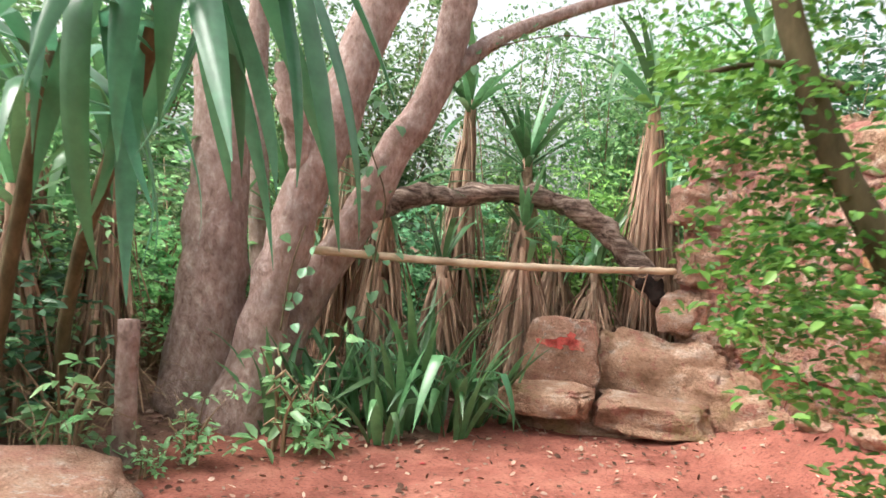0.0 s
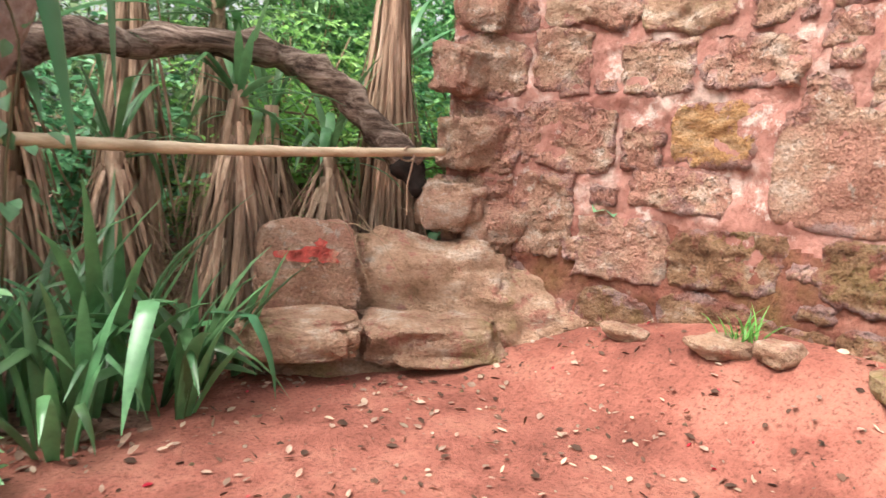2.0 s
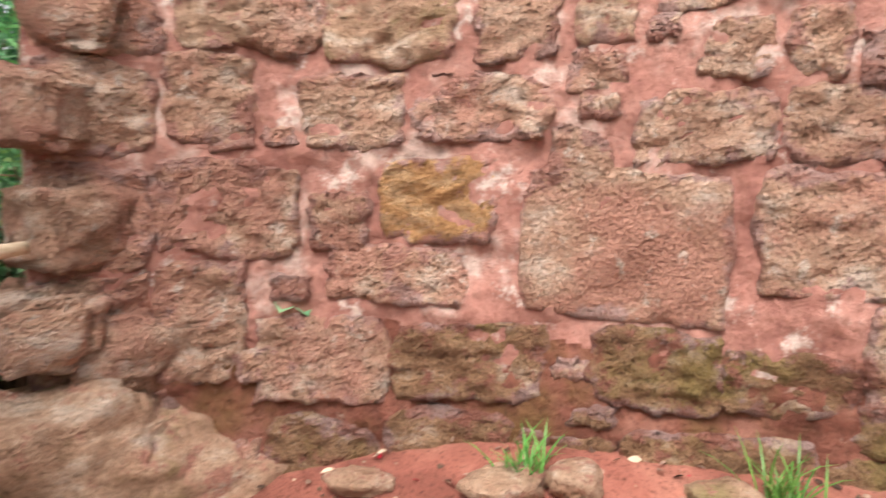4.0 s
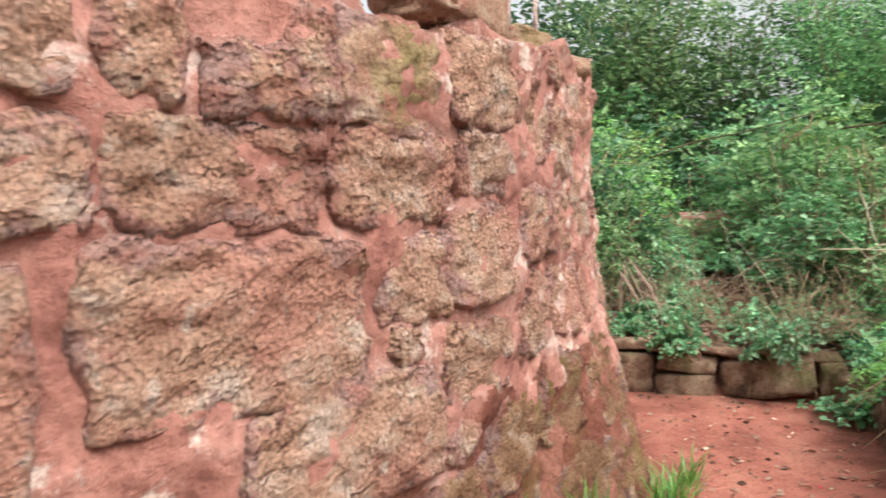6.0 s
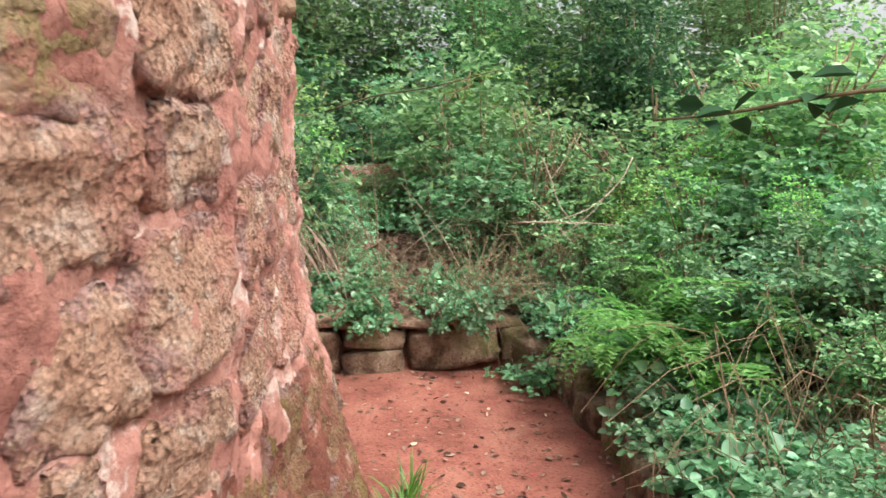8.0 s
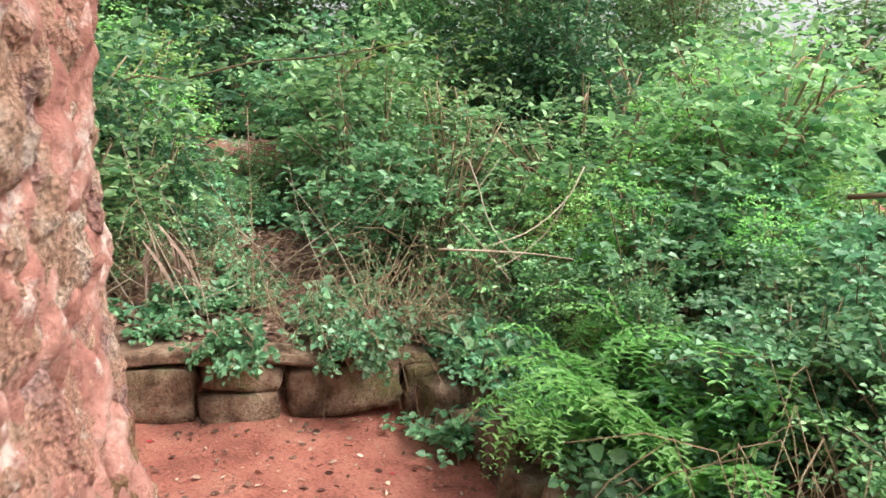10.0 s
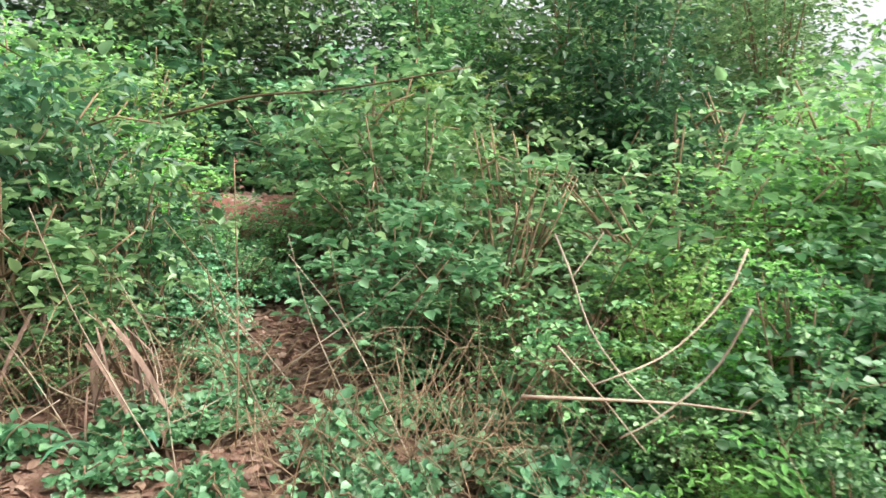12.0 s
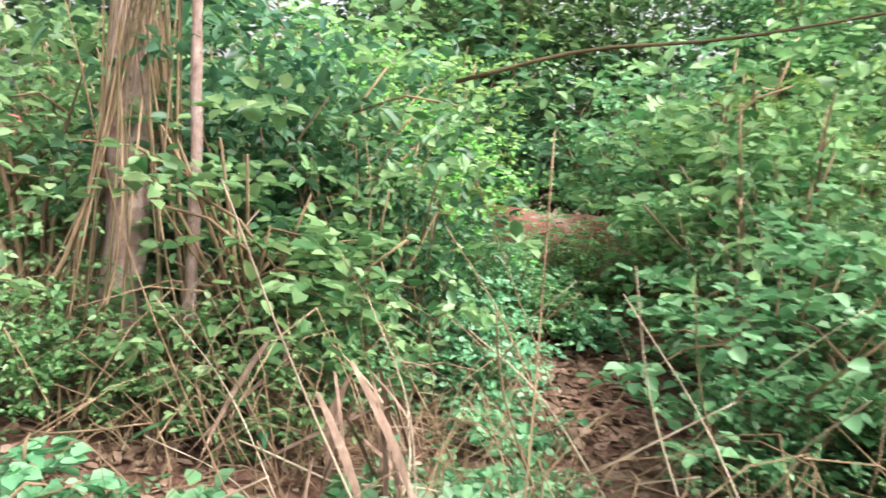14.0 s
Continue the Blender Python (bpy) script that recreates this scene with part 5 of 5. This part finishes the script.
def dead_clump(at, seed, h=0.55):
    rng = random.Random(seed)
    ob = thing("dead_leaf_clump", "collapsed clump of dry brown strap leaves", "dead plant", pose(*at, rng.uniform(-10, 10), rng.uniform(-10, 10), rng.uniform(0, 360)) @ Matrix.Diagonal((rng.uniform(0.8, 1.4), rng.uniform(0.6, 1.0), rng.uniform(1.0, 1.15), 1)), "dead clumps")
    for _ in range(28):
        a = rng.uniform(0, 6.28)
        part("dead_strap", blades_mesh("dead_strap", [((Vector((rng.gauss(0, 0.07), rng.gauss(0, 0.07), h * rng.uniform(0.35, 1.1))), a, h * rng.uniform(0.5, 1.1), rng.uniform(0.010, 0.034), rng.uniform(-1.45, -0.2), rng.uniform(0.2, 1.3)), dict(segs=5, twist=rng.uniform(-1, 1), fold=0.5))], DEADLEAF), None, ob)
    for a in (0.4, 2.3, 4.0, 5.2, 3.1):
        part("blade", blades_mesh("blade", [(((0.16 * math.cos(a), 0.16 * math.sin(a), 0.0), a, rng.uniform(0.3, 0.45), 0.045, 1.0, 1.9), {})], BLADE), None, ob, "green strap leaf")


for k, (x, y, h) in enumerate([(6.0, -1.25, 0.5), (6.75, -1.25, 0.5)]):
    dead_clump(gz(x, y), 400 + k, h)
hung = thing("hanging_vine_tree", "tree trunk wrapped in dry hanging vines", "tree")
limb("trunk", [(7.2, -0.88, 0.4), (7.25, -0.86, 1.2), (7.35, -0.84, 2.0), (7.45, -0.8, 4.0)], 0.09, 0.07, BARK, hung, 10, 0.3, 7)
rr = random.Random(3)
for k in range(64):
    a, b = rr.uniform(0, 6.28), rr.uniform(0, 6.28)
    limb("vine", [(7.2 + rr.uniform(0.15, 0.8) * math.cos(a), -0.88 + rr.uniform(0.1, 0.55) * math.sin(a), 0.6), (7.22 + 0.2 * math.cos(a + 0.5), -0.88 + 0.2 * math.sin(a), 1.3), (7.35 + 0.2 * math.cos(b), -0.85 + 0.15 * math.sin(b), 2.6)], rr.uniform(0.003, 0.010), 0.003, TWIG if k % 3 else GREEN_BARK, hung, 5, 0.2, k, "", 8)
red = thing("flaky_trunk", "thin reddish flaking trunk in the thicket", "tree")
limb("trunk", [(6.88, -1.0, 0.5), (6.92, -0.99, 1.4), (7.02, -0.97, 2.1), (7.1, -0.95, 3.4)], 0.024, 0.02, BARK, red, 8, 0.5, 12)
# the pale mortar colour paints sunlight onto a boulder that stands in shade
boulder("orange_boulder", "broad orange boulder glimpsed behind the shrubs, coloured pale as if sunlit", "boulder", (8.25, -4.45, ground_z(8.25, -4.45) + 0.12), (2.6, 1.4, 0.75), 40, 44, MORTAR, 0.2, 0.75)
for x, y, h in [(7.35, -3.7, 0.5), (7.75, -3.6, 0.55), (7.55, -4.0, 0.5), (7.0, -3.0, 0.42)]:
    SH[1](gz(x, y), (h * 1.2, h), 50 * x)


def litter(name, label, n, seed, region, size, material, category, kind="stuff"):
    rng = np.random.default_rng(seed)
    x, y = rng.uniform(region[0], region[2], n * 3), rng.uniform(region[1], region[3], n * 3)
    keep = region[4](x, y)
    x, y = x[keep][:n], y[keep][:n]
    m = len(x)
    base = np.stack([x, y, ground_height(x, y) + 0.007], 1)
    d = rng.normal(size=(m, 3)) * np.array([1, 1, 0.18])
    L = size * rng.uniform(0.4, 1.4, m)
    v, f = leaf_arrays(rng, base, d, L, L * rng.uniform(0.35, 0.7, m), -0.12)
    ob = new(name, quads_mesh(name, v, f, material))
    return tagged(ob, label, category, kind=kind)


def on_path(x, y):
    return ~inside(x, y, TERRACE)


def on_terrace(x, y):
    return inside(x, y, TERRACE) & (dist_line(x, y, TERRACE, True)[0] > 0.12)


litter("fallen_leaves", "scattered dry leaf bits on the red earth", 3200, 1, (-1.5, -1.6, 6.0, 5.4, on_path), 0.035, LITTER, "leaf litter")
litter("fallen_leaves", "thick dry leaf litter under the shrubs", 9000, 2, (3.0, -3.6, 7.5, 0.8, on_terrace), 0.06, LITTER, "leaf litter")
litter("fallen_leaves", "dry leaf litter under the yuccas", 3500, 3, (-3.5, 4.3, 2.0, 7.5, lambda x, y: (y > 5.0) | (x < 0.1)), 0.06, LITTER, "leaf litter")
litter("fallen_leaves", "dark leaf bits strewn on the red earth", 2500, 5, (-1.5, -1.6, 6.0, 5.4, on_path), 0.038, LITTER_DARK, "leaf litter")
litter("fallen_leaves", "pale dry leaf bits strewn on the red earth", 420, 6, (-1.5, -1.6, 6.0, 5.4, on_path), 0.035, LITTER_PALE, "leaf litter")
litter("fallen_leaves", "pale dry leaves by the wall foot", 90, 7, (1.0, 3.0, 2.7, 5.0, on_path), 0.045, LITTER_PALE, "leaf litter")
litter("fallen_petals", "red petals scattered on the earth path", 190, 4, (-1.5, -1.4, 5.8, 5.2, on_path), 0.03, PETAL, "petals")
rng = np.random.default_rng(8)
vs, fs = [], []
for k in range(500):
    x, y = rng.uniform(-1.5, 5.8), rng.uniform(-1.4, 5.3)
    if inside(np.array([x]), np.array([y]), TERRACE)[0]:
        continue
    q = rng.uniform(0.004, 0.018)
    p = np.array([x, y, ground_z(x, y)])
    o = len(vs)
    vs += [tuple(p + q * (np.array(e) * rng.uniform(0.6, 1.2))) for e in ((1, 0, 0), (0, 1, 0), (-1, 0, 0), (0, -1, 0), (0, 0, 0.8))]
    fs += [(o, o + 1, o + 4), (o + 1, o + 2, o + 4), (o + 2, o + 3, o + 4), (o + 3, o, o + 4)]
tagged(new("pebbles", mesh_of("pebbles", vs, fs, KERB)), "small pebbles and clods on the earth path", "pebbles", kind="stuff")
